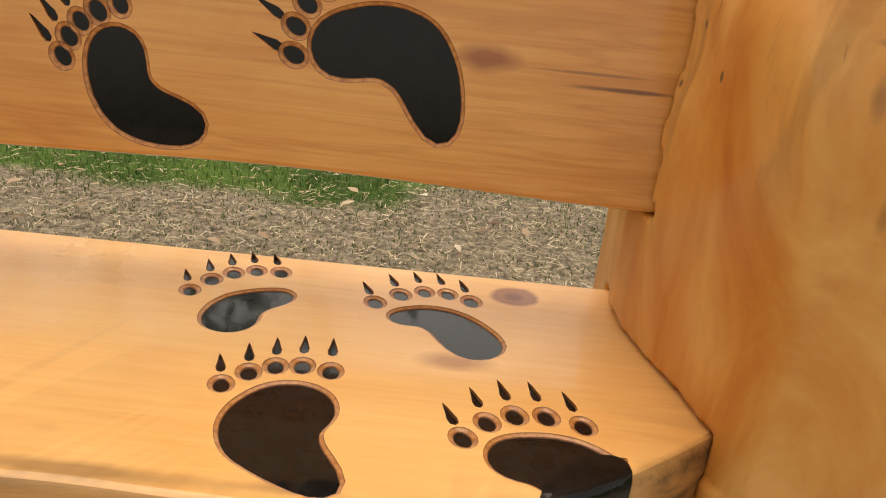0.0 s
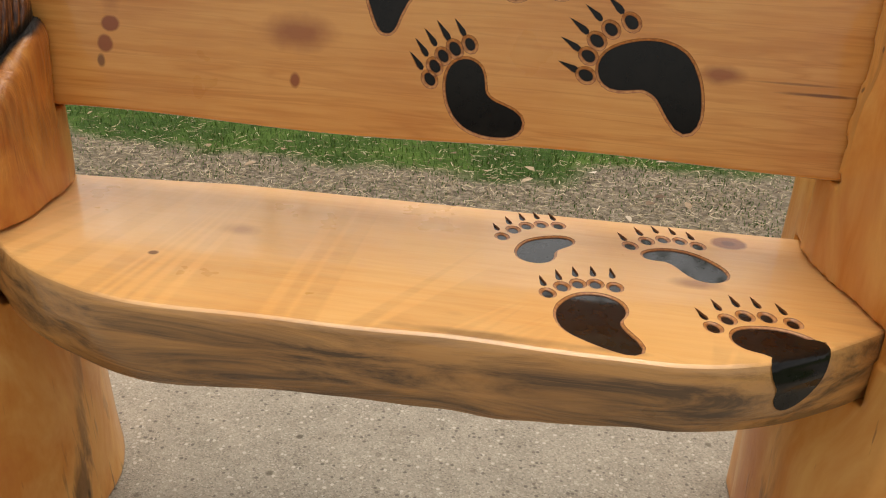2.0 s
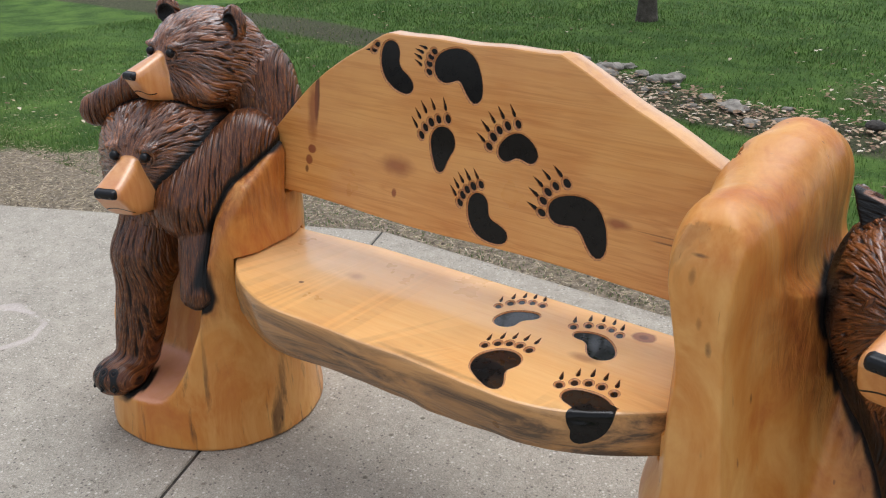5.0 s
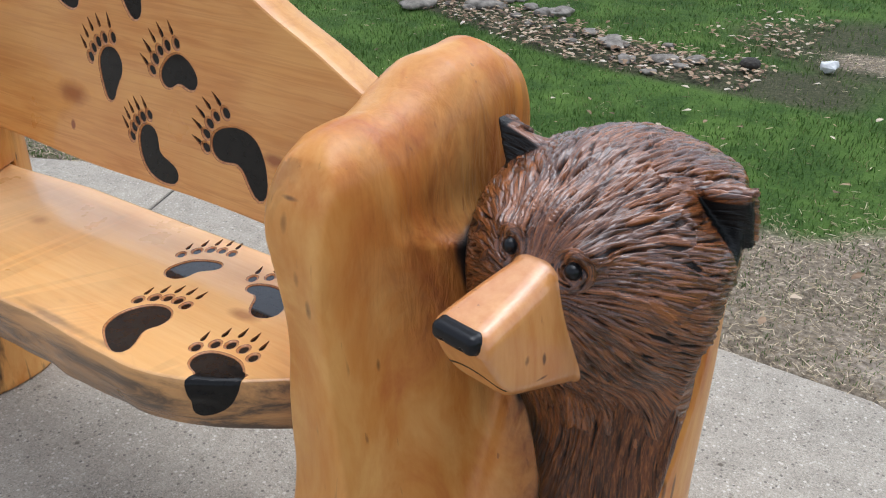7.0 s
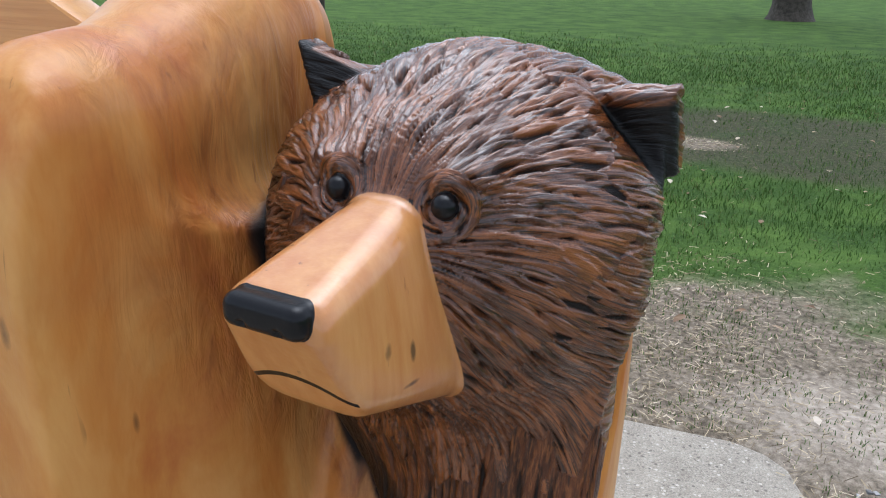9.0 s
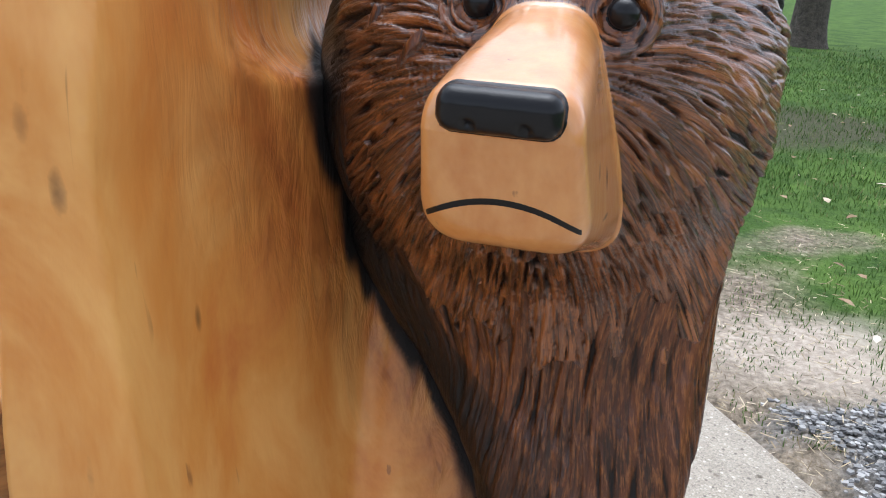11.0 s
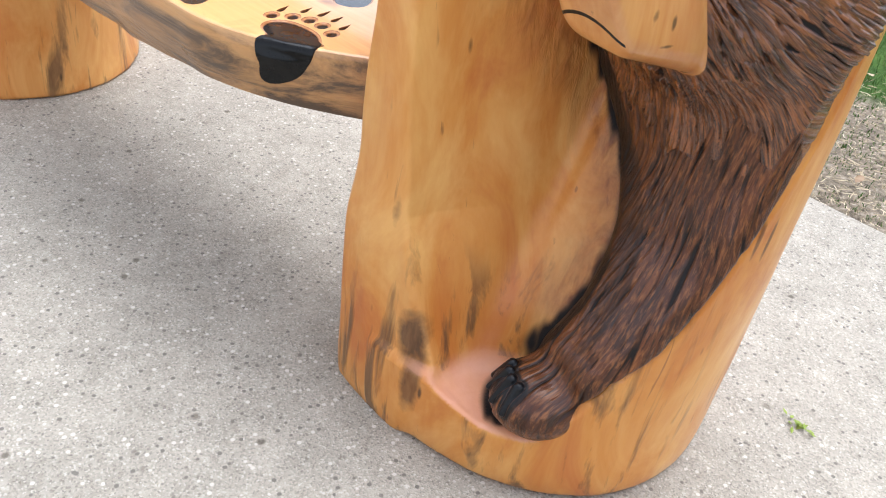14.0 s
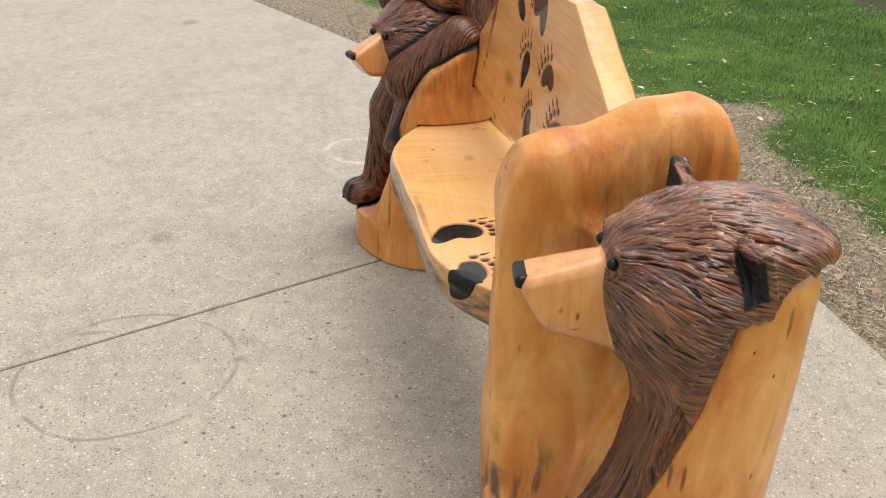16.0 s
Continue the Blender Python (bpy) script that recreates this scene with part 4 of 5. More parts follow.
def head_shapes(p, head):
    """Skull with ears, muzzle, nose, mouth line and eyes of one head. Its own frame: y backwards, z up, in head sizes."""
    centre, size, yaw, pitch, long, ears, deep, tilt, snout, high = head
    q = turned(p, centre, yaw, pitch) / size
    x, y, z = q.T
    skull = ball(q, (tilt, 0.10 * deep, 0.02), (1.12, 1.12 * deep, high))
    skull = smin(skull, ball(q, (tilt, -0.22, -0.42), (1.0, 0.86, 0.66)), 0.35)
    skull = smin(skull, ball(q, (0, -0.72, 0.05), (0.50, 0.34, 0.48)), 0.25)
    hole = np.full(len(p), 9.0, p.dtype)
    for s in (-1, 1) if ears else ():
        e = turned(q, (0.90 * s, -0.02, 0.60 + 0.10 * (s < 0)), -14 * s, -6, (30 if s > 0 else -20) * 1.0)
        k = 1.0 if s > 0 else 0.82
        lobe = ball(e, (0, 0.06, 0.03), (0.34 * k, 0.13, 0.32 * k))
        dent = ball(e, (0, -0.13, -0.02), (0.27 * k, 0.19, 0.25 * k))
        lobe = smax(lobe, -dent, 0.015)
        dent = np.maximum(dent - 0.01, np.abs(lobe) - 0.02)
        hole = np.minimum(hole, dent)
        skull = smin(skull, lobe, 0.05)
    for s in (-1, 1):
        d = ball(q, (EYE_AT[0] * s, EYE_AT[1] - 0.06, EYE_AT[2]), (0.088, 0.075, 0.075))
        skull = smax(skull, -d, 0.06)
        skull = smin(skull, ball(q, (0.30 * s, -0.93, 0.37), (0.18, 0.09, 0.05)), 0.08)
        lid = np.sqrt(((x - EYE_AT[0] * s) / 1.25) ** 2 + (z - EYE_AT[2]) ** 2) - 0.092
        skull = smin(skull, np.sqrt(lid * lid + (y - EYE_AT[1] - 0.045 - 0.25 * np.abs(x - EYE_AT[0] * s)) ** 2) - 0.024, 0.035)
    # muzzle: a long block, narrow above and wide below, tapering to the nose
    t = (-1.0 - y) / long
    up = np.clip((z + 0.50) / 0.85, 0, 1) ** 1.5
    t = np.maximum(t, -0.05)
    half = (0.335 - 0.070 * t) * (1 - up) + (0.105 + 0.098 * t) * up
    top = z - (0.292 - 0.232 * t)
    low = -0.68 + 0.24 * t - z
    muzzle = smax(smax(np.abs(x) - snout * (half + 0.012), top, 0.13), low, 0.17)
    muzzle = smax(muzzle, np.maximum(t - 1.0 + 0.55 / long * np.clip(-0.08 - z, 0, 1), -0.35 - (-1.0 - y) / long) * long, 0.07)
    nose = brick_shape(q, (0, -1.0 - long + 0.02, -0.005), (0.192 * snout, 0.085, 0.070), 0.055)
    nose = smax(nose, -np.minimum(*(ball(q, (0.085 * k, -1.0 - long - 0.065, -0.045), (0.020, 0.03, 0.016)) for k in (-1, 1))), 0.02)
    line = np.abs(z + 0.318 + 1.25 * x * x) - 0.0125
    mouth = np.maximum.reduce([line, np.abs(x) - 0.262, np.abs(muzzle) - 0.03, 0.58 - t])
    eyes = np.minimum(*(ball(q, (EYE_AT[0] * k, EYE_AT[1], EYE_AT[2]), 0.058 if snout == 1.0 else 0.078) for k in (-1, 1)))
    return [size * v for v in (skull, muzzle, nose, mouth, eyes, hole)], q


def figure(heads, body_of, bounds, step_size, wood, depth, flow, label, name, trim=None, extra=None, claws=(), coarse=(150, 0.046), fine=(260, 0.030)):
    """Builds one figure as a single mesh with its masks."""

    def parts_of(p):
        fur, bare, black = body_of(p), np.full(len(p), 9.0, p.dtype), np.full(len(p), 9.0, p.dtype)
        mouth, hole = black.copy(), black.copy()
        for h in heads:
            (skull, muzzle, nose, line, eyes, dent), q = head_shapes(p, h)
            fur = smin(fur, smax(smax(smin(skull, right_cap(p), 0.03), right_round(p), 0.012), trim(p), 0.008) if trim else skull, 0.007 + 0.022 * step(0.29, 0.25, p[:, 1]) if trim else 0.02)
            bare = np.minimum(bare, muzzle)
            black = np.minimum.reduce([black, nose, eyes])
            mouth, hole = np.minimum(mouth, line), np.minimum(hole, dent)
        if extra:
            add, carve, dent = extra(p)
            fur = smin(smax(fur, -carve, 0.006), add, 0.004)
            hole = np.minimum(hole, dent)
        for a, b in claws:
            claw = limb(p, a, b, 0.0068, 0.0040)
            black, hole = np.minimum(black, claw), np.minimum(hole, claw - 0.004)
        return fur, bare, black, mouth, hole

    def shape(p):
        fur, bare, black, mouth, hole = parts_of(p)
        return np.minimum(smin(fur, bare, 0.006), black)

    v, quads = skin(shape, *bounds, step_size)
    v = settle(shape, v, 2)
    v, quads = finer(v, quads)
    fur, bare, black, mouth, hole = parts_of(v)
    is_black = step(0.0022, -0.0004, black - np.minimum(fur, bare)) * 1.0
    is_bare = step(0.003, -0.003, bare - fur)
    is_black = np.maximum(is_black, step(0.0012, -0.0012, mouth))
    # fur: short chisel cuts along the flow, wider apart near the brow
    u, w, wide = flow(v)
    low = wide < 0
    u = u + np.where(low, 0.010, 0.012) * (noise2(u * 11, w * 11, 5) - 0.5)

    def tufts(where, k, long, seed, slant, broad):
        """Overlapping chisel strokes along the flow, each with its own place, length, slant and height."""
        a, b = u[where] * k, w[where] / long
        i, best, lead = np.floor(a), np.zeros(len(a)), np.zeros(len(a))
        for di in (-1, 0, 1):
            ci = i + di
            row = b + hash2(ci, ci * 0, seed)
            for dj in (-1, 0, 1):
                j = np.floor(row) + dj
                r = [hash2(ci, j, seed + q) for q in (1, 2, 3, 4)]
                y = row - j - 0.5 - 0.5 * (r[1] - 0.5)
                x = a - ci - 0.5 - 0.8 * (r[0] - 0.5) - slant * (r[2] - 0.5) * y
                t = np.clip((y + 0.85) / 1.7, 0, 1)
                half = (broad + 0.45 * r[3]) * np.sin(math.pi * t**0.75) ** 0.6 + 0.02
                h = np.clip(1.25 * (1 - np.abs(x / half) ** 3), 0, 1) * (0.58 + 0.42 * r[2]) * np.sin(math.pi * t) ** 0.3 - 0.10 * np.clip(x / half, -1, 1)
                lead = np.where(h > best, r[1], lead)
                best = np.maximum(best, h)
        return np.clip(best, 0, 1), lead

    back = (w + 0.05 * (noise2(u * 60, w * 40, 17) - 0.5) > 0.16) & (w < 0.35) & ~low
    zones = [np.flatnonzero(q) for q in (low, back, ~low & ~back)]

    def coat(k, long, seed, slant):
        out = np.zeros((2, len(u)))
        for where, (kk, ll, extra_seed, tilt) in zip(zones, ((1.25, 1.5, 7, 1.5), (1.35, 0.74, 13, 1.4), (0.72, 0.64, 0, 1.4))):
            out[:, where] = tufts(where, k * kk, long * ll, seed + extra_seed, slant * tilt, 0.44 if extra_seed == 7 else 0.40)
        return out

    big, tone_big = coat(*coarse, 21, 1.8)
    small, tone_small = coat(*fine, 61, 2.2)
    some = step(0.3, 0.7, noise2(u * 26, w * 18, 11))
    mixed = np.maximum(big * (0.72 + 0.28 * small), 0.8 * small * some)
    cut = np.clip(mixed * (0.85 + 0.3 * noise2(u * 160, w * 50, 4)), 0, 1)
    lock = np.where(big > small * some * 0.8, tone_big, tone_small)
    lumps = noise2(u * 55, w * 20, 9)
    g = normals(v, quads)
    only_fur = (1 - is_bare) * (1 - is_black)
    calm = (0.45 + 0.55 * step(0.012, 0.03, wood(v))) * np.clip(step(-0.001, 0.006, hole), 0.25, 1) * np.clip(step(-0.001, 0.010, bare), 0.15, 1) * np.where(low, 0.8, step(0.0, 0.014, w) * np.where(w > 0.35, 0.45, 1.0))
    v = v + g * (calm * only_fur * (np.where(low, 0.0064, 0.0074) * (cut - 0.6) + 0.003 * (lumps - 0.5)))[:, None]
    # lower body's tone halved: shade under the head put into the colour
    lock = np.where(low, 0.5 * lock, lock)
    char = np.maximum(step(0.036, 0.015, wood(v) + 0.006 * (cut - 0.5)) * step(0.006, 0.016, depth(v)), step(0.003, 0.0, hole)) * only_fur
    ob = mesh_object(name, v, quads, FUR, None, "", True, {"cut": cut, "lock": lock, "lower_fur": np.where(low, 1.0, 0.0) * only_fur, "bare": is_bare, "black": is_black, "char": char})
    way = ob.data.attributes.new("flow", "FLOAT_VECTOR", "POINT")
    way.data.foreach_set("vector", np.stack([u, w, 0 * u], 1).astype(np.float32).ravel())
    return tagged(ob, label, "bear carving")


def spokes(heads, v):
    """Fur coordinates round the nearest head's brow: across and along the strands, and how near the brow they are."""
    best, u, w = np.full(len(v), 9.0), np.zeros(len(v)), np.zeros(len(v))
    for k, h in enumerate(heads):
        centre, size, yaw, pitch = h[:4]
        q = turned(v, centre, yaw, pitch) / size
        d = q - np.array(BROW)
        far = np.sqrt((d**2).sum(-1))
        turn = np.arctan2(d[:, 0], d[:, 2] + 0.25)
        # the strands bow downwards as they leave the face
        turn = turn - np.sign(turn) * 0.42 * np.clip(far - 0.25, 0, 2) * np.sin(np.clip(np.abs(turn), 0, math.pi)) ** 1.5
        u, w = turn * size * 1.15, far * size
        for s in (-1, 1):
            e = q - np.array((EYE_AT[0] * s, EYE_AT[1], EYE_AT[2]))
            round_eye = np.sqrt((e**2).sum(-1))
            ring = round_eye < 0.16
            u = np.where(ring, round_eye * size * 1.3 + 7, u)
            w = np.where(ring, np.arctan2(e[:, 0], e[:, 2]) * 0.03 + 0.4, w)
        best = np.sqrt(((q - np.array((0, 0, -0.1))) ** 2).sum(-1))
    return u, w, best, step(0.13, 0.08, w)


RIGHT_HEADS = [((0.799, 0.334, 0.672), 0.15, -9.3, 0.0, 0.86, False, 1.05, -0.13, 1.0, 0.765)]
RIGHT_CLAWS = [((0.770 + 0.036 * math.cos(q), 0.138 + 0.034 * math.sin(q), 0.172), (0.770 + 0.056 * math.cos(q), 0.138 + 0.053 * math.sin(q), 0.140)) for q in (radians(192 + 24 * k) for k in range(4))]


def right_ear_hollow(p):
    """The corner of the skull that is cut away in front of the outer ear."""
    x, y, z = p.T
    above = -0.74 * (x - 0.884) - 0.68 * (z - 0.757)
    return smax(smax(above, y - 0.322 + 0.15 * (x - 0.90), 0.008), z - 0.80, 0.01)


def right_ears(p):
    """A pointed flap over the arm, and a hooded hollow at the outer corner of the head."""
    x, y, z = p.T
    # flap: tip out over the arm, root on the skull
    tip, root, low = (0.622, 0.790), (0.700, 0.764), (0.645, 0.735)

    def side(a, b):
        d = np.array((b[0] - a[0], b[1] - a[1]))
        d /= np.linalg.norm(d)
        return (x - a[0]) * -d[1] + (z - a[1]) * d[0]

    bent = y - 0.335 - 0.25 * (z - 0.76) + 1.2 * (x - 0.66) ** 2
    flap = smax(smax(smax(side(tip, root), side(root, low), 0.006), side(low, tip), 0.004), np.abs(bent) - 0.013, 0.006)
    flap_dent = np.maximum(smax(smax(side(tip, root) + 0.007, side(root, low), 0.006), side(low, tip), 0.004) - 0.004, bent + 0.008)
    flap_dent = np.maximum(flap_dent, np.abs(flap) - 0.003)
    # the outer ear: a flap along the cut-away corner, its top leaning forwards
    carve = right_ear_hollow(p)
    e = turned(p, (0.899, 0.330, 0.738), -8, 16, -2)
    bow = e[:, 1] - 6.0 * e[:, 0] ** 2
    wall = smax(smax(np.maximum(np.abs(e[:, 0]) - 0.039, np.abs(e[:, 2]) - 0.034), np.abs(bow) - 0.011, 0.006), -0.74 * (x - 0.868) - 0.68 * (z - 0.750), 0.010)
    front = np.maximum.reduce([np.abs(wall) - 0.004, bow + 0.004, e[:, 2] - 0.024])
    corner = smax(smax(0.880 - x, y - 0.36, 0.01), 0.763 - z, 0.01)
    dent = np.minimum(front, np.maximum.reduce([carve - 0.005, z - 0.75, 0.310 - y]))
    seam = np.maximum(x - np.interp(z, *SEAM) - 0.030 - 0.008 * noise2(z * 60, y * 40, 19), y - 0.34)
    return np.minimum(flap, wall), np.minimum(carve, corner), np.minimum.reduce([dent, flap_dent, seam])


def right_body(p):
    x, y, z = p.T
    neck = ball(p, (0.775, 0.345, 0.560), (0.160, 0.115, 0.13))
    a = limb(p, (0.850, 0.358, 0.58), (0.875, 0.335, 0.40), 0.100, 0.097, 1.75)
    b = limb(p, (0.875, 0.335, 0.40), (0.838, 0.205, 0.19), 0.097, 0.064, 1.8)
    body = smin(smin(a, b, 0.04), neck, 0.05)
    r, ang = right_trunk(x, y, z)
    body = smax(body, np.sqrt((x - 0.675) ** 2 + (y - 0.315) ** 2) - r - 0.002 + 0.005 * step(0.40, 0.54, z), 0.012)
    edge = np.interp(z, FUR_EDGE[0], FUR_EDGE[1])
    body = smax(body, (ang - edge) * 0.2, 0.008)
    body = smax(body, (np.interp(z, *SEAM) + 0.014 - x) * 0.85, 0.03)
    foot = ball(p, (0.772, 0.138, 0.138), (0.057, 0.053, 0.044))
    return smin(body, foot, 0.022)


def right_trim(p):
    """The fur of the head ends along a rising edge over the log."""
    x, y, z = p.T
    rag = 0.012 * (noise2(x * 60 + y * 110, 0 * z, 41) - 0.5)
    return (0.642 + 0.026 * step(0.285, 0.315, y) + 0.05 * step(0.355, 0.39, y) - 3 * np.maximum(0, 0.285 - y) + rag - z) * 0.7


def right_cap(p):
    """The back of the head, a low dome as wide as the log."""
    x, y, z = p.T
    ang = right_trunk(x, y, z)[1]
    top = 0.788 - 1.5 * (x - 0.76) ** 2 - 1.6 * (y - 0.33) ** 2
    top = top - 4.0 * np.clip(y - 0.44, 0, 1) ** 1.5
    dome = smax(z - top, np.sqrt((x - 0.675) ** 2 + (y - 0.315) ** 2) - 0.252 + 0.030 * step(0.4, 1.3, ang), 0.022)
    return smax(smax(dome, y - 0.508, 0.03), np.maximum(0.27 - y, 0.72 - x), 0.06)


def right_round(p):
    """The outline of the log, which the head keeps to but for the proud cheek."""
    x, y, z = p.T
    ang = np.arctan2(y - 0.315, x - 0.675)
    return np.sqrt((x - 0.675) ** 2 + (y - 0.315) ** 2) - 0.253 - 0.014 * np.exp(-(((ang + 0.28) / 0.3) ** 2)) - 0.5 * step(-0.7, -1.0, ang)


def right_flow(v):
    u, w, near, wide = spokes(RIGHT_HEADS, v)
    low = near + 0.42 * (noise2(v[:, 0] * 90, v[:, 1] * 90 + v[:, 2] * 30, 15) - 0.5) > 1.32
    ub = np.arctan2(v[:, 0] - 0.85, -(v[:, 1] - 0.40)) * 0.13
    return np.where(low, ub, u), np.where(low, v[:, 2] + 5, w), np.where(low, -1.0, wide)


LOW_HEADS = [((-0.754, 0.157, 0.665), 0.135, 21.0, 10.0, 0.78, False, 0.95, -0.04, 0.97, 0.86)]
HIGH_HEADS = [((-0.732, 0.266, 0.848), 0.114, 4.0, 4.0, 0.80, True, 0.95, 0.0, 0.80, 0.82)]
LOW_CLAWS = [((-0.797 + 0.042 * math.cos(q), -0.034 + 0.044 * math.sin(q), 0.168), (-0.797 + 0.060 * math.cos(q), -0.034 + 0.062 * math.sin(q), 0.132)) for q in (radians(222 + 30 * k) for k in range(4))]


def low_body(p):
    a = limb(p, (-0.775, 0.15, 0.56), (-0.782, 0.075, 0.42), 0.098, 0.070)
    b = limb(p, (-0.782, 0.075, 0.42), (-0.797, 0.020, 0.18), 0.068, 0.050)
    foot = ball(p, (-0.797, -0.034, 0.143), (0.060, 0.062, 0.046))
    body = smin(smin(a, b, 0.04), foot, 0.02)
    # the back of the figure, against the log
    return smin(body, limb(p, (-0.74, 0.25, 0.58), (-0.815, 0.24, 0.36), 0.12, 0.07), 0.05)


def low_flow(v):
    u, w, near, wide = spokes(LOW_HEADS, v)
    low = near + 0.42 * (noise2(v[:, 0] * 90, v[:, 1] * 90 + v[:, 2] * 30, 15) - 0.5) > 1.26
    ub = np.arctan2(v[:, 0] + 0.78, -(v[:, 1] - 0.2)) * 0.13
    return np.where(low, ub, u), np.where(low, v[:, 2] + 5, w), np.where(low, -1.0, wide)


def high_body(p):
    back = limb(p, (-0.650, 0.335, 0.790), (-0.615, 0.345, 0.66), 0.085, 0.085)
    thigh = limb(p, (-0.582, 0.238, 0.675), (-0.630, 0.112, 0.560), 0.070, 0.083)
    leg = limb(p, (-0.605, 0.105, 0.50), (-0.570, 0.052, 0.385), 0.050, 0.038)
    over = smin(limb(p, (-0.66, 0.20, 0.785), (-0.79, 0.12, 0.797), 0.036, 0.028), limb(p, (-0.79, 0.12, 0.797), (-0.895, 0.078, 0.735), 0.028, 0.036), 0.02)
    return smin(smin(smin(back, thigh, 0.006), leg, 0.006), over, 0.010)


def high_flow(v):
    u, w, near, wide = spokes(HIGH_HEADS, v)
    low = near + 0.42 * (noise2(v[:, 0] * 90, v[:, 1] * 90 + v[:, 2] * 30, 15) - 0.5) > 1.3
    ub = v[:, 0] * 0.8 + v[:, 1] * 0.6
    return np.where(low, ub, u), np.where(low, v[:, 2] + 5, w), np.where(low, -1.0, wide)


def log_end(name, shape, bounds, figures, label, floor_z, depth):
    v, quads = skin(shape, *bounds, 0.006)
    v = settle(shape, v, 2)
    v, quads = finer(v, quads)
    near = np.minimum.reduce([f(v) for f in figures])
    g = normals(v, quads)
    ang = np.arctan2(v[:, 1] - 0.25, np.abs(v[:, 0]) - 0.7)
    masks = {
        "char": step(0.014, 0.005, near - 0.006 * step(0.20, 0.15, v[:, 2]) + 0.008 * (noise2(v[:, 0] * 90 + v[:, 1] * 60, v[:, 2] * 25, 14) - 0.5)) * step(0.006, 0.014, depth(v)),
        "scorch": step(0.06 + 0.11 * step(0.42, 0.6, v[:, 2]), 0.008, near) * step(0.004, 0.02, depth(v)) * step(0.16, 0.24, v[:, 2]),
        "bark": np.clip(step(0.30, 0.06, v[:, 2]) + 0.45 * step(0.35, 0.75, noise2(ang * 3, v[:, 2] * 4, 4)), 0, 1) * (np.abs(g[:, 2]) < 0.6),
        "fresh": step(0.60, 0.67, np.abs(v[:, 0])) * step(0.35, 0.75, g[:, 2]) * step(floor_z + 0.15, floor_z + 0.05, v[:, 2]) * step(0.05, 0.09, v[:, 2]),
    }
    wave = noise2(v[:, 0] * 22 + v[:, 1] * 9, v[:, 2] * 12, 6) + noise2(v[:, 1] * 22 - v[:, 0] * 9, v[:, 2] * 10, 8)
    v = v + g * (0.002 * (wave - 1.0))[:, None]
    return mesh_object(name, v, quads, LOG, bench, label, True, masks)


def whole(heads, body):
    def f(p):
        out = body(p)
        for h in heads:
            out = np.minimum(out, head_shapes(p, h)[0][0])
        return out

    return f


seat = build_seat()
backrest = build_backrest()
log_end("log_end", right_log, ((0.38, 0.02, -0.02), (0.96, 0.60, 0.90)), [whole(RIGHT_HEADS, right_body)], "upright pine log with an armrest knob and a carved hollow", 0.112, right_depth)
log_end("log_end", left_log, ((-1.04, -0.14, -0.02), (-0.42, 0.50, 0.76)), [whole(LOW_HEADS, low_body), whole(HIGH_HEADS, high_body)], "wide pine log end with a scooped hollow at its front", 0.105, left_depth)
figure(RIGHT_HEADS, right_body, ((0.56, 0.0, 0.08), (1.0, 0.58, 0.86)), 0.0024, right_log, right_depth, right_flow, "dark-stained carved bear peering out of the log hollow", "bear_carving", right_trim, right_ears, RIGHT_CLAWS)
figure(LOW_HEADS, low_body, ((-0.98, -0.13, 0.06), (-0.56, 0.44, 0.82)), 0.0032, lambda p: np.minimum(2.2 * left_log(p), 2.0 * whole(HIGH_HEADS, high_body)(p)), left_depth, low_flow, "dark-stained carved bear standing in the hollow of the log", "bear_carving", None, None, LOW_CLAWS)
figure(HIGH_HEADS, high_body, ((-0.96, 0.0, 0.28), (-0.44, 0.52, 1.02)), 0.0032, lambda p: 2.0 * left_log(p), left_depth, high_flow, "dark-stained carved bear cub lying over the lower bear", "bear_carving")


# ---- pavement ----
JOINT_WAY = Vector((0.403, -0.915)).normalized()


def slab(loop, parent):
    bm = bmesh.new()
    top = [bm.verts.new((x, y, 0.0)) for x, y in loop]
    f = bm.faces.new(top)
    out = bmesh.ops.extrude_face_region(bm, geom=[f])
    for q in out["geom"]:
        if isinstance(q, bmesh.types.BMVert):
            q.co.z -= 0.12
    bmesh.ops.recalc_face_normals(bm, faces=bm.faces)
    edges = [e for e in bm.edges if all(q.co.z > -0.01 for q in e.verts)]
    bmesh.ops.bevel(bm, geom=edges, offset=0.006, segments=2, profile=0.5, affect="EDGES")
    return part("concrete_slab", bm, CONCRETE, parent)


pavement = tagged(new("pavement"), "sand-coloured broom-finished concrete path with a tooled joint", "pavement", kind="structure")
JA, JB = Vector((-1.128, 1.24)), Vector((-1.128, 1.24)) + JOINT_WAY * 9.0
off = Vector((JOINT_WAY.y, -JOINT_WAY.x)) * 0.0042
RA = Vector((1.15, 1.10))
slab([JA - off, JB - off, RA + JOINT_WAY * 9.0, RA, (1.13, 1.16), (1.09, 1.20), (1.03, 1.225), (0.2, 1.235)], pavement)
LA = JA + Vector((-1.0, -0.48)) * 9
slab([JB + off, JA + off, LA, LA + JOINT_WAY * 9], pavement)


# dark strip along the joint: the gap's shade put into its colour
bm = bmesh.new()
across = Vector((JOINT_WAY.y, -JOINT_WAY.x)) * 0.007
bm.faces.new([bm.verts.new((q.x, q.y, -0.006)) for q in (JA - across, JB - across, JB + across, JA + across)])
part("joint_shade", bm, JOINT, pavement, "dark strip in the tooled joint, its shade put into the colour")


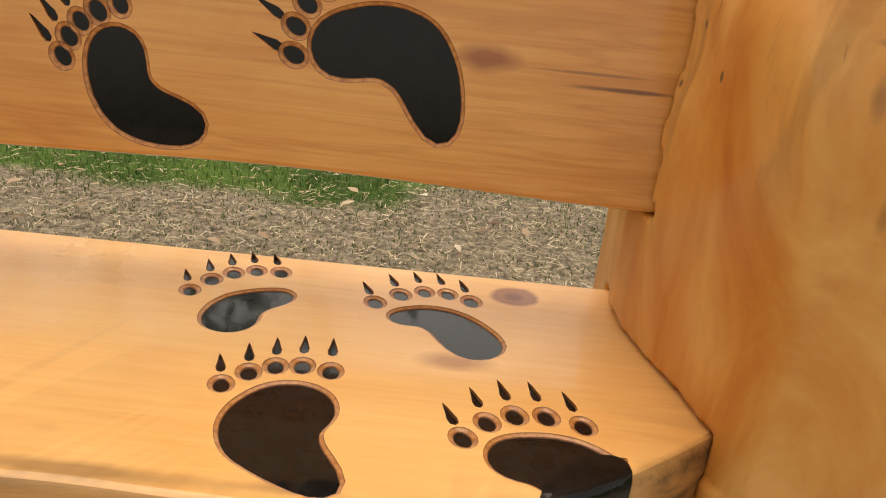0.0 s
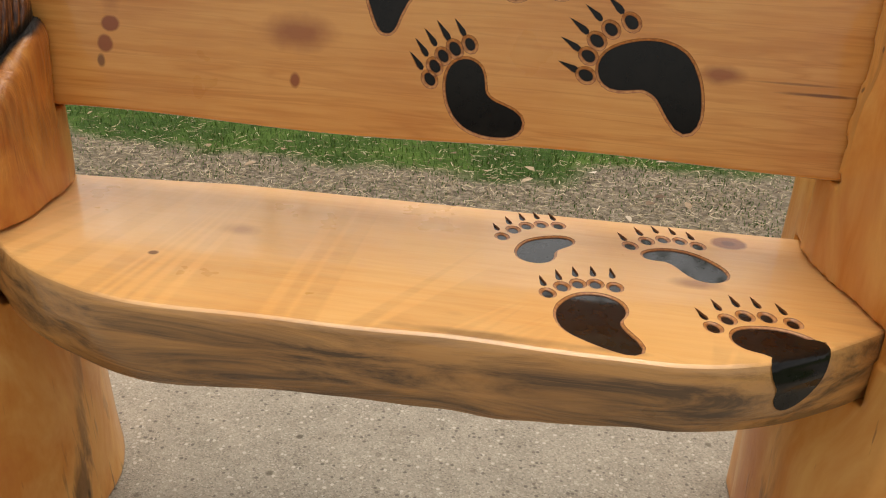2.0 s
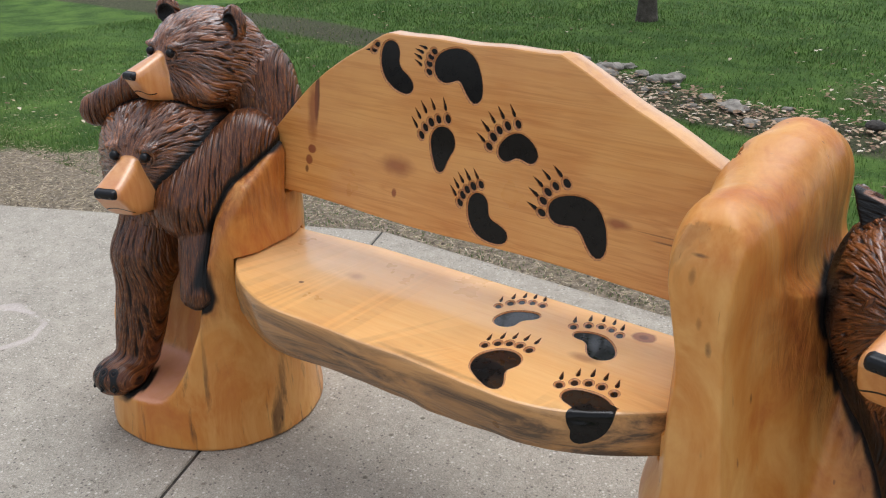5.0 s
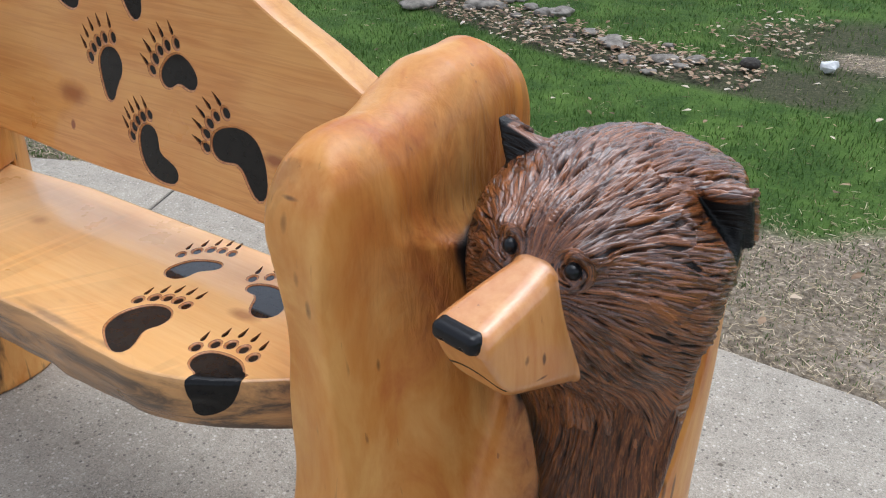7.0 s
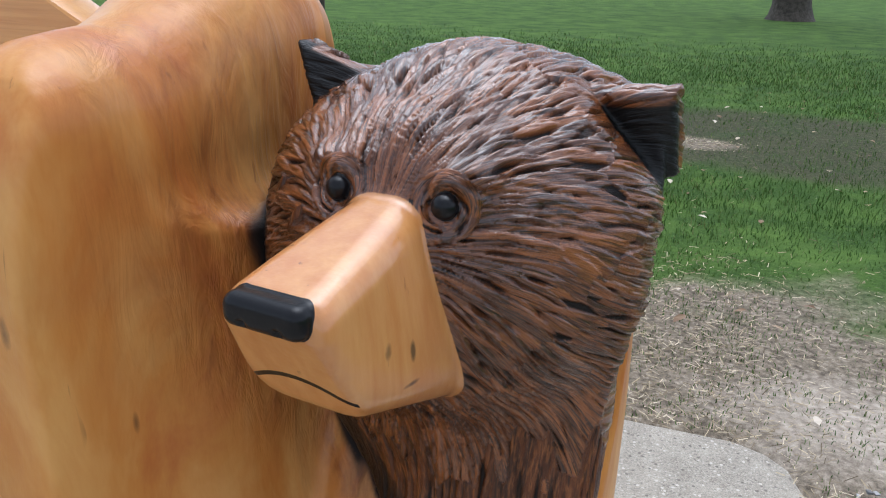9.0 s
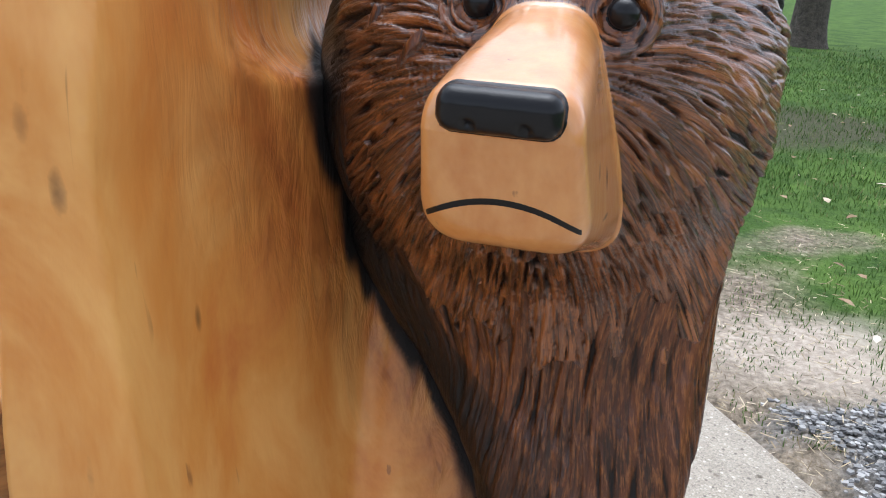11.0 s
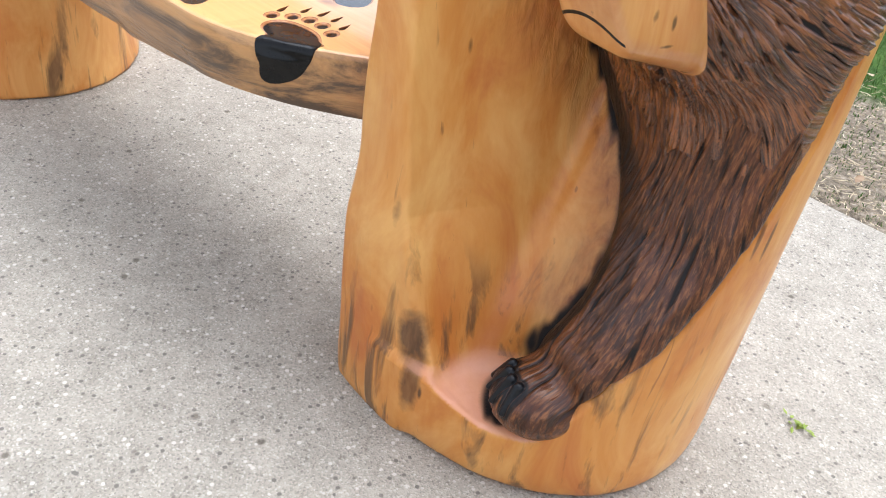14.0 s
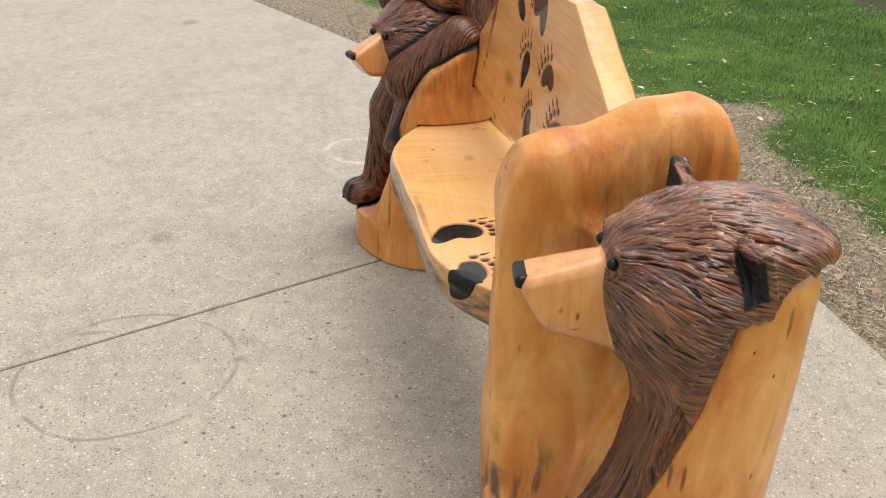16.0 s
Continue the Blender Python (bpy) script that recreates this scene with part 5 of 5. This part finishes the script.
# ---- ground and lawn ----
def bare_at(x, y):
    """How bare the soil is: a worn strip along the path's edge."""
    d = np.maximum(y - 1.23, 0) if np.isscalar(y) else edge_far(x, y)
    x, y = np.asarray(x), np.asarray(y)
    patch = step(1.0, 0.4, np.sqrt(((x - 0.55) / 0.55) ** 2 + ((y - 4.1) / 0.3) ** 2)) * 0.8
    return np.maximum(step(1.15, 0.30, d + 0.95 * (noise2(x * 2.2, y * 2.2, 12) - 0.5) + 0.25 * (noise2(x * 7, y * 7, 13) - 0.5)), patch)


def edge_far(x, y):
    """The distance from the path's edge, outwards."""
    x, y = np.asarray(x, float), np.asarray(y, float)
    back = y - 1.235
    left = (y - 1.24 - 0.48 * (x + 1.128)) / math.hypot(1, 0.48)
    right = (x - 1.15) * 0.915 + (y - 1.10) * 0.403
    return np.maximum(np.where(x < -1.128, left, back), right)


def litter_at(x, y):
    """Dark leaf-strewn soil under the trees and along the dry stone bed."""
    bed = np.abs(y - (3.62 + 0.10 * np.sin(2 * x) - 0.24 * np.clip(x + 0.6, -3, 1)))
    a = step(0.42, 0.15, bed) * step(1.0, 0.2, x)
    b = step(1.0, 0.55, np.sqrt(((x - 1.3) / 2.2) ** 2 + ((y - 4.4) / 1.2) ** 2)) * 0.75
    return np.maximum(a, b)


def gravel_at(x, y):
    """A patch of loose grey stone where the path meets a drive."""
    x, y = np.asarray(x, float), np.asarray(y, float)
    wave = 0.10 * (noise2(x * 6, y * 6, 21) - 0.5)
    return step(1.19, 1.10, y + wave) * step(2.6, 2.4, x + wave) * step(-0.3, -0.1, y) * step(0.05, 0.12, edge_far(x, y) + wave) * (x > 1.0)


def build_ground():
    xs = np.concatenate([-np.geomspace(200, 6, 12), np.linspace(-5.5, 5.5, 111), np.geomspace(6, 200, 12)])
    ys = np.concatenate([-np.geomspace(200, 3, 10), np.linspace(-2.5, 7, 96), np.geomspace(7.5, 200, 14)])
    gx, gy = np.meshgrid(xs, ys, indexing="ij")
    d = edge_far(gx, gy)
    z = np.where(d < 0.06, -0.05, -0.012 + 0.02 * (noise2(gx * 1.3, gy * 1.3, 7) - 0.5) * step(0, 1, d))
    v = np.stack([gx, gy, z], -1).reshape(-1, 3)
    n = len(ys)
    faces = [[i * n + j, (i + 1) * n + j, (i + 1) * n + j + 1, i * n + j + 1] for i in range(len(xs) - 1) for j in range(n - 1)]
    ob = mesh_object("ground", v, faces, SOIL, None, "", True, {"bare_soil": bare_at(v[:, 0], v[:, 1]), "litter": litter_at(v[:, 0], v[:, 1]), "gravel": gravel_at(v[:, 0], v[:, 1])})
    return tagged(ob, "lawn soil with bare straw-covered strip along the path", "ground", kind="structure")


def scatter_blades(name, n, spread, keep, size, material, label, flat=False, seed=1):
    """Many thin blades in one mesh."""
    rng = np.random.default_rng(seed)
    x0, x1, y0, y1, power = spread
    x = rng.uniform(x0, x1, n)
    y = y0 + (y1 - y0) * rng.uniform(0, 1, n) ** power
    ok = keep(x, y, rng)
    x, y = x[ok], y[ok]
    n = len(x)
    far = np.clip((y - 1.2) / 3.0, 0, 2.5)
    h = rng.uniform(size[0], size[1], n) * (1 + 0.15 * far) * np.where(flat, 1.0, 1 - 0.45 * bare_at(x, y))
    w = size[2] * rng.uniform(0.7, 1.3, n) * (1 + 0.9 * far)
    a, lean, bow = rng.uniform(0, 2 * np.pi, n), rng.uniform(0.1, 0.9, n), rng.uniform(0, 2 * np.pi, n)
    cx, cy = np.cos(a), np.sin(a)
    lx, ly = np.cos(bow) * lean, np.sin(bow) * lean
    base = np.stack([x, y, np.full(n, -0.015)], 1)
    if flat:
        long = np.stack([cx, cy, rng.uniform(-0.05, 0.18, n)], 1) * h[:, None]
        side = np.stack([-cy, cx, rng.uniform(-0.5, 0.5, n)], 1) * w[:, None]
        base[:, 2] = rng.uniform(-0.008, 0.012, n)
        v = np.stack([base - side, base + side, base + long + side, base + long - side], 1).reshape(-1, 3)
        f = np.arange(4 * n).reshape(-1, 4)
    else:
        side = np.stack([cx, cy, 0 * cx], 1) * w[:, None]
        mid = base + np.stack([lx * 0.35, ly * 0.35, np.full(n, 0.6)], 1) * h[:, None]
        tip = base + np.stack([lx, ly, np.full(n, 0.95)], 1) * h[:, None]
        v = np.stack([base - side, base + side, mid + 0.7 * side, mid - 0.7 * side, tip], 1).reshape(-1, 3)
        k = 5 * np.arange(n)[:, None]
        f = [list(q) for q in (k + [0, 1, 2, 3])] + [list(q) for q in (k + [3, 2, 4])]
        f = [[int(i) for i in q] for q in f]
    ob = mesh_object(name, v, f, material, None, "", False)
    return tagged(ob, label, name, kind="stuff")


ground = build_ground()


def lawn_keep(x, y, rng):
    d = edge_far(x, y)
    thin = np.maximum(bare_at(x, y) * (0.08 + 0.62 * step(0.42, 0.66, noise2(x * 9, y * 9, 31)) + 0.25 * step(1.0, 1.25, x)), litter_at(x, y) * 0.8)
    thin = np.maximum(thin, step(5.0, 10.5, y))
    return (d > 0.03) & (rng.uniform(0, 1, len(x)) > np.maximum(thin, gravel_at(x, y) * 0.97))


scatter_blades("grass", 360000, (-6.5, 5.0, 1.0, 10.5, 2.0), lawn_keep, (0.010, 0.030, 0.0011), GRASS, "short green lawn grass beside the concrete path", seed=2)
scatter_blades("straw", 200000, (-4.5, 3.0, 0.2, 4.2, 1.5), lambda x, y, rng: (edge_far(x, y) > -0.012) & (rng.uniform(0, 1, len(x)) * (1 + 2.2 * step(1.0, 1.25, x)) < (1 - 0.9 * gravel_at(x, y)) * (0.05 * step(3.0, 1.5, y) + 0.01 + 0.94 * bare_at(x, y))), (0.004, 0.032, 0.0008), STRAW, "dry straw clippings strewn along the path", True, 3)


def strew_gravel(n=9000):
    """Crushed stone of the patch beside the path: one mesh of small uneven stones."""
    rng = np.random.default_rng(77)
    x, y = rng.uniform(1.05, 2.5, n * 2), rng.uniform(0.1, 1.25, n * 2)
    ok = gravel_at(x, y) > rng.uniform(0.15, 1.0, n * 2)
    x, y = x[ok][:n], y[ok][:n]
    cube = np.array([(a, b, c) for a in (-1, 1) for b in (-1, 1) for c in (-1, 1)], float)
    size = rng.uniform(0.0022, 0.0060, (len(x), 1, 1))
    v = cube[None] * size * rng.uniform(0.55, 1.15, (len(x), 8, 3))
    a = rng.uniform(0, 6.28, len(x))
    c, d = np.cos(a)[:, None], np.sin(a)[:, None]
    v = np.stack([v[..., 0] * c - v[..., 1] * d + x[:, None], v[..., 0] * d + v[..., 1] * c + y[:, None], v[..., 2] * 0.5 - 0.008 + 0.4 * size[..., 0]], -1)
    quads = np.array([(0, 1, 3, 2), (4, 6, 7, 5), (0, 4, 5, 1), (2, 3, 7, 6), (0, 2, 6, 4), (1, 5, 7, 3)])
    f = (quads[None] + 8 * np.arange(len(x))[:, None, None]).reshape(-1, 4)
    m = Mat("crushed_grey_stone")
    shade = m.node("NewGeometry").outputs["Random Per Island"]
    m.done(m.ramp(shade, [(0.0, (0.12, 0.12, 0.12)), (0.55, (0.25, 0.248, 0.24)), (1.0, (0.44, 0.43, 0.41))]), 0.85, spec=0.3)
    return tagged(mesh_object("gravel", v.reshape(-1, 3), f, m.mat, None, "", False), "loose crushed grey stone beside the concrete path", "gravel", kind="stuff")


strew_gravel()


def strew_leaves():
    """Dry leaves on the lawn, thickest along the stone bed, joined in one sheet of litter."""
    rng = np.random.default_rng(8)
    v, f = [], []
    shape = [(-0.5, 0, 0.05), (-0.15, -0.30, 0.16), (0.25, -0.2, 0.1), (0.5, 0, 0.02), (0.2, 0.25, 0.14), (-0.2, 0.28, 0.1)]
    spots = [(x, y) for x, y in zip(rng.uniform(-3.2, 0.1, 9000), rng.uniform(3.0, 4.9, 9000)) if litter_at(np.array([x]), np.array([y]))[0] > rng.uniform(0.2, 1.0)][:1900]
    spots += [(x, y) for x, y in zip(rng.uniform(-5, 3.2, 700), 1.35 + 4.6 * rng.uniform(0, 1, 700) ** 1.3) if edge_far(x, y) > 0.1][:520]
    for x, y in spots:
        a, size, tilt = rng.uniform(0, 6.28), rng.uniform(0.018, 0.045), rng.uniform(-0.3, 0.3)
        c, s = math.cos(a) * size, math.sin(a) * size
        f.append([len(v) + k for k in range(6)])
        v += [(x + c * p - s * q, y + s * p + c * q, 0.004 + size * (r + tilt * p + 0.2)) for p, q, r in shape]
    return tagged(mesh_object("leaf_litter", v, f, LEAF, None, "", False), "brown dry leaves strewn over lawn and stone bed", "leaves", kind="stuff")


def leaf_mat():
    m = Mat("dry_leaf")
    geo = m.node("NewGeometry")
    return m.done(m.ramp(geo.outputs["Random Per Island"], [(0.0, (0.10, 0.055, 0.03)), (0.4, (0.27, 0.17, 0.095)), (0.8, (0.45, 0.33, 0.21)), (1.0, (0.66, 0.58, 0.47))]), 0.7)


LEAF = leaf_mat()
strew_leaves()


def field_stone(x, y, size, seed):
    rng = random.Random(seed)
    bm = bmesh.new()
    bmesh.ops.create_icosphere(bm, subdivisions=3, radius=1.0)
    off = Vector((rng.uniform(-9, 9), rng.uniform(-9, 9), rng.uniform(-9, 9)))
    for q in bm.verts:
        q.co *= 1 + 0.55 * noise.noise(q.co * 1.1 + off) + 0.12 * noise.noise(q.co * 3 + off)
        q.co = Vector((q.co.x * size, q.co.y * size * rng_ratio(seed), q.co.z * size * 0.36))
    for q in bm.faces:
        q.smooth = True
    me = bpy.data.meshes.new("field_stone")
    bm.to_mesh(me)
    bm.free()
    me.materials.append(ROCK)
    ob = new("field_stone", me)
    ob.matrix_basis = pose(x, y, size * 0.06, 0, 0, rng.uniform(0, 360))
    return tagged(ob, "rounded grey field stone lying in the dry leaf-strewn bed", "stone", "stones of the dry bed")


def rng_ratio(seed):
    return 0.65 + 0.3 * ((seed * 37) % 10) / 10


for k in range(40):
    s = k / 39
    rng = random.Random(100 + k)
    x = -2.5 + 2.3 * s + rng.uniform(-0.08, 0.08)
    y = 4.10 - 0.48 * step(0.35, 0.75, s) + rng.gauss(0.05, 0.15)
    field_stone(x, float(y), rng.choice((0.03, 0.045, 0.06, 0.085)) * rng.uniform(0.85, 1.2) * (1.15 if s < 0.5 else 0.85), 200 + k)


def tree(x, y, girth, tall, seed):
    """A trunk with flared foot, limbs and a high crown of leaf clumps."""
    rng = random.Random(seed)
    thing = tagged(new("tree"), "tree with rough grey-brown bark on the lawn", "tree", "trees on the lawn")
    thing.location = (x, y, 0)
    bm = bmesh.new()

    def tube(points, radii):
        rings = []
        for p, r in zip(points, radii):
            rings.append([bm.verts.new((p[0] + r * math.cos(q) * (1 + 0.06 * math.sin(5 * q)), p[1] + r * math.sin(q), p[2])) for q in np.linspace(0, 2 * math.pi, 15)[:-1]])
        for a, b in zip(rings, rings[1:]):
            for i in range(14):
                bm.faces.new((a[i], a[(i + 1) % 14], b[(i + 1) % 14], b[i]))

    lean = rng.uniform(-0.03, 0.03)
    zs = [-0.05, 0.05, 0.2, 0.5, 1.2, 2.2, 3.4, tall * 0.8]
    tube([(lean * q, 0.5 * lean * q, q) for q in zs], [girth * k for k in (1.55, 1.3, 1.12, 1.02, 0.95, 0.85, 0.7, 0.25)])
    tips = []
    for k in range(7):
        a, z0 = k * 2.4 + rng.uniform(-0.3, 0.3), 2.4 + 0.35 * k
        reach = rng.uniform(1.0, 1.9)
        end = (math.cos(a) * reach, math.sin(a) * reach, z0 + 0.9 + 0.15 * k)
        tube([(lean * z0, 0, z0), (end[0] * 0.5, end[1] * 0.5, z0 + 0.6), end], [girth * 0.35, girth * 0.22, girth * 0.08])
        tips.append(end)
    for q in bm.faces:
        q.smooth = True
    part("trunk", bm, BARK, thing)
    gen = np.random.default_rng(seed)
    v, f = [], []
    for tip in tips + [(0, 0, tall * 0.85)]:
        for _ in range(170):
            c = np.array(tip) + gen.normal(0, 1, 3) * (0.55, 0.55, 0.4)
            d = gen.normal(0, 1, (2, 3)) * 0.07
            f.append([len(v) + k for k in range(4)])
            v += [c - d[0], c + d[1] * 0.6, c + d[0], c - d[1] * 0.6]
    mesh_object("crown", np.array(v), f, GRASS, thing, "loose green crown of small leaves", False)
    return thing


tree(-2.50, 6.20, 0.068, 5.0, 41)
tree(3.72, 9.6, 0.17, 6.5, 42)
tree(1.25, 14.5, 0.26, 8.0, 43)


def small_things():
    # a sprig of green maple flowers dropped on the concrete
    bm = bmesh.new()
    rng = random.Random(4)
    for k in range(16):
        a, r = rng.uniform(0, 6.28), rng.uniform(0.0, 0.022)
        c = Vector((r * math.cos(a) * 1.5, r * math.sin(a) * 0.7, rng.uniform(0.002, 0.010)))
        d = Vector((rng.uniform(-1, 1), rng.uniform(-1, 1), rng.uniform(-0.3, 0.6))).normalized() * 0.007
        e = d.cross(Vector((0.2, 0.1, 1))).normalized() * 0.003
        bm.faces.new([bm.verts.new(c + q) for q in (-d, e, d, -e)])
    me = bpy.data.meshes.new("leaf_sprig")
    bm.to_mesh(me)
    bm.free()
    me.materials.append(SPRIG)
    ob = new("leaf_sprig", me)
    ob.location = (0.990, 0.535, 0.0)
    tagged(ob, "tiny yellow-green sprig dropped on the concrete", "sprig")
    # a pale crumpled scrap on the lawn and a low black garden light
    for x, y, name, mat, label, size in ((0.296, 3.81, "paper_scrap", PALE, "crumpled white paper scrap on the lawn", 0.045), (-0.02, 3.62, "garden_light", JOINT, "low black garden light cap in the leaf litter", 0.05)):
        bm = bmesh.new()
        bmesh.ops.create_icosphere(bm, subdivisions=2, radius=size)
        for q in bm.verts:
            q.co = q.co * (1 + 0.5 * noise.noise(q.co * 40) * (name == "paper_scrap"))
            q.co.z = q.co.z * 0.6 + size * 0.5
        me = bpy.data.meshes.new(name)
        bm.to_mesh(me)
        bm.free()
        me.materials.append(mat)
        tagged(new(name, me), label, name.split("_")[-1]).location = (x, y, 0)


SPRIG = plain_noise("fresh_sprig", (0.16, 0.22, 0.03), (0.35, 0.42, 0.08), 200)
PALE = plain_noise("white_scrap", (0.6, 0.6, 0.58), (0.8, 0.8, 0.78), 60)
small_things()
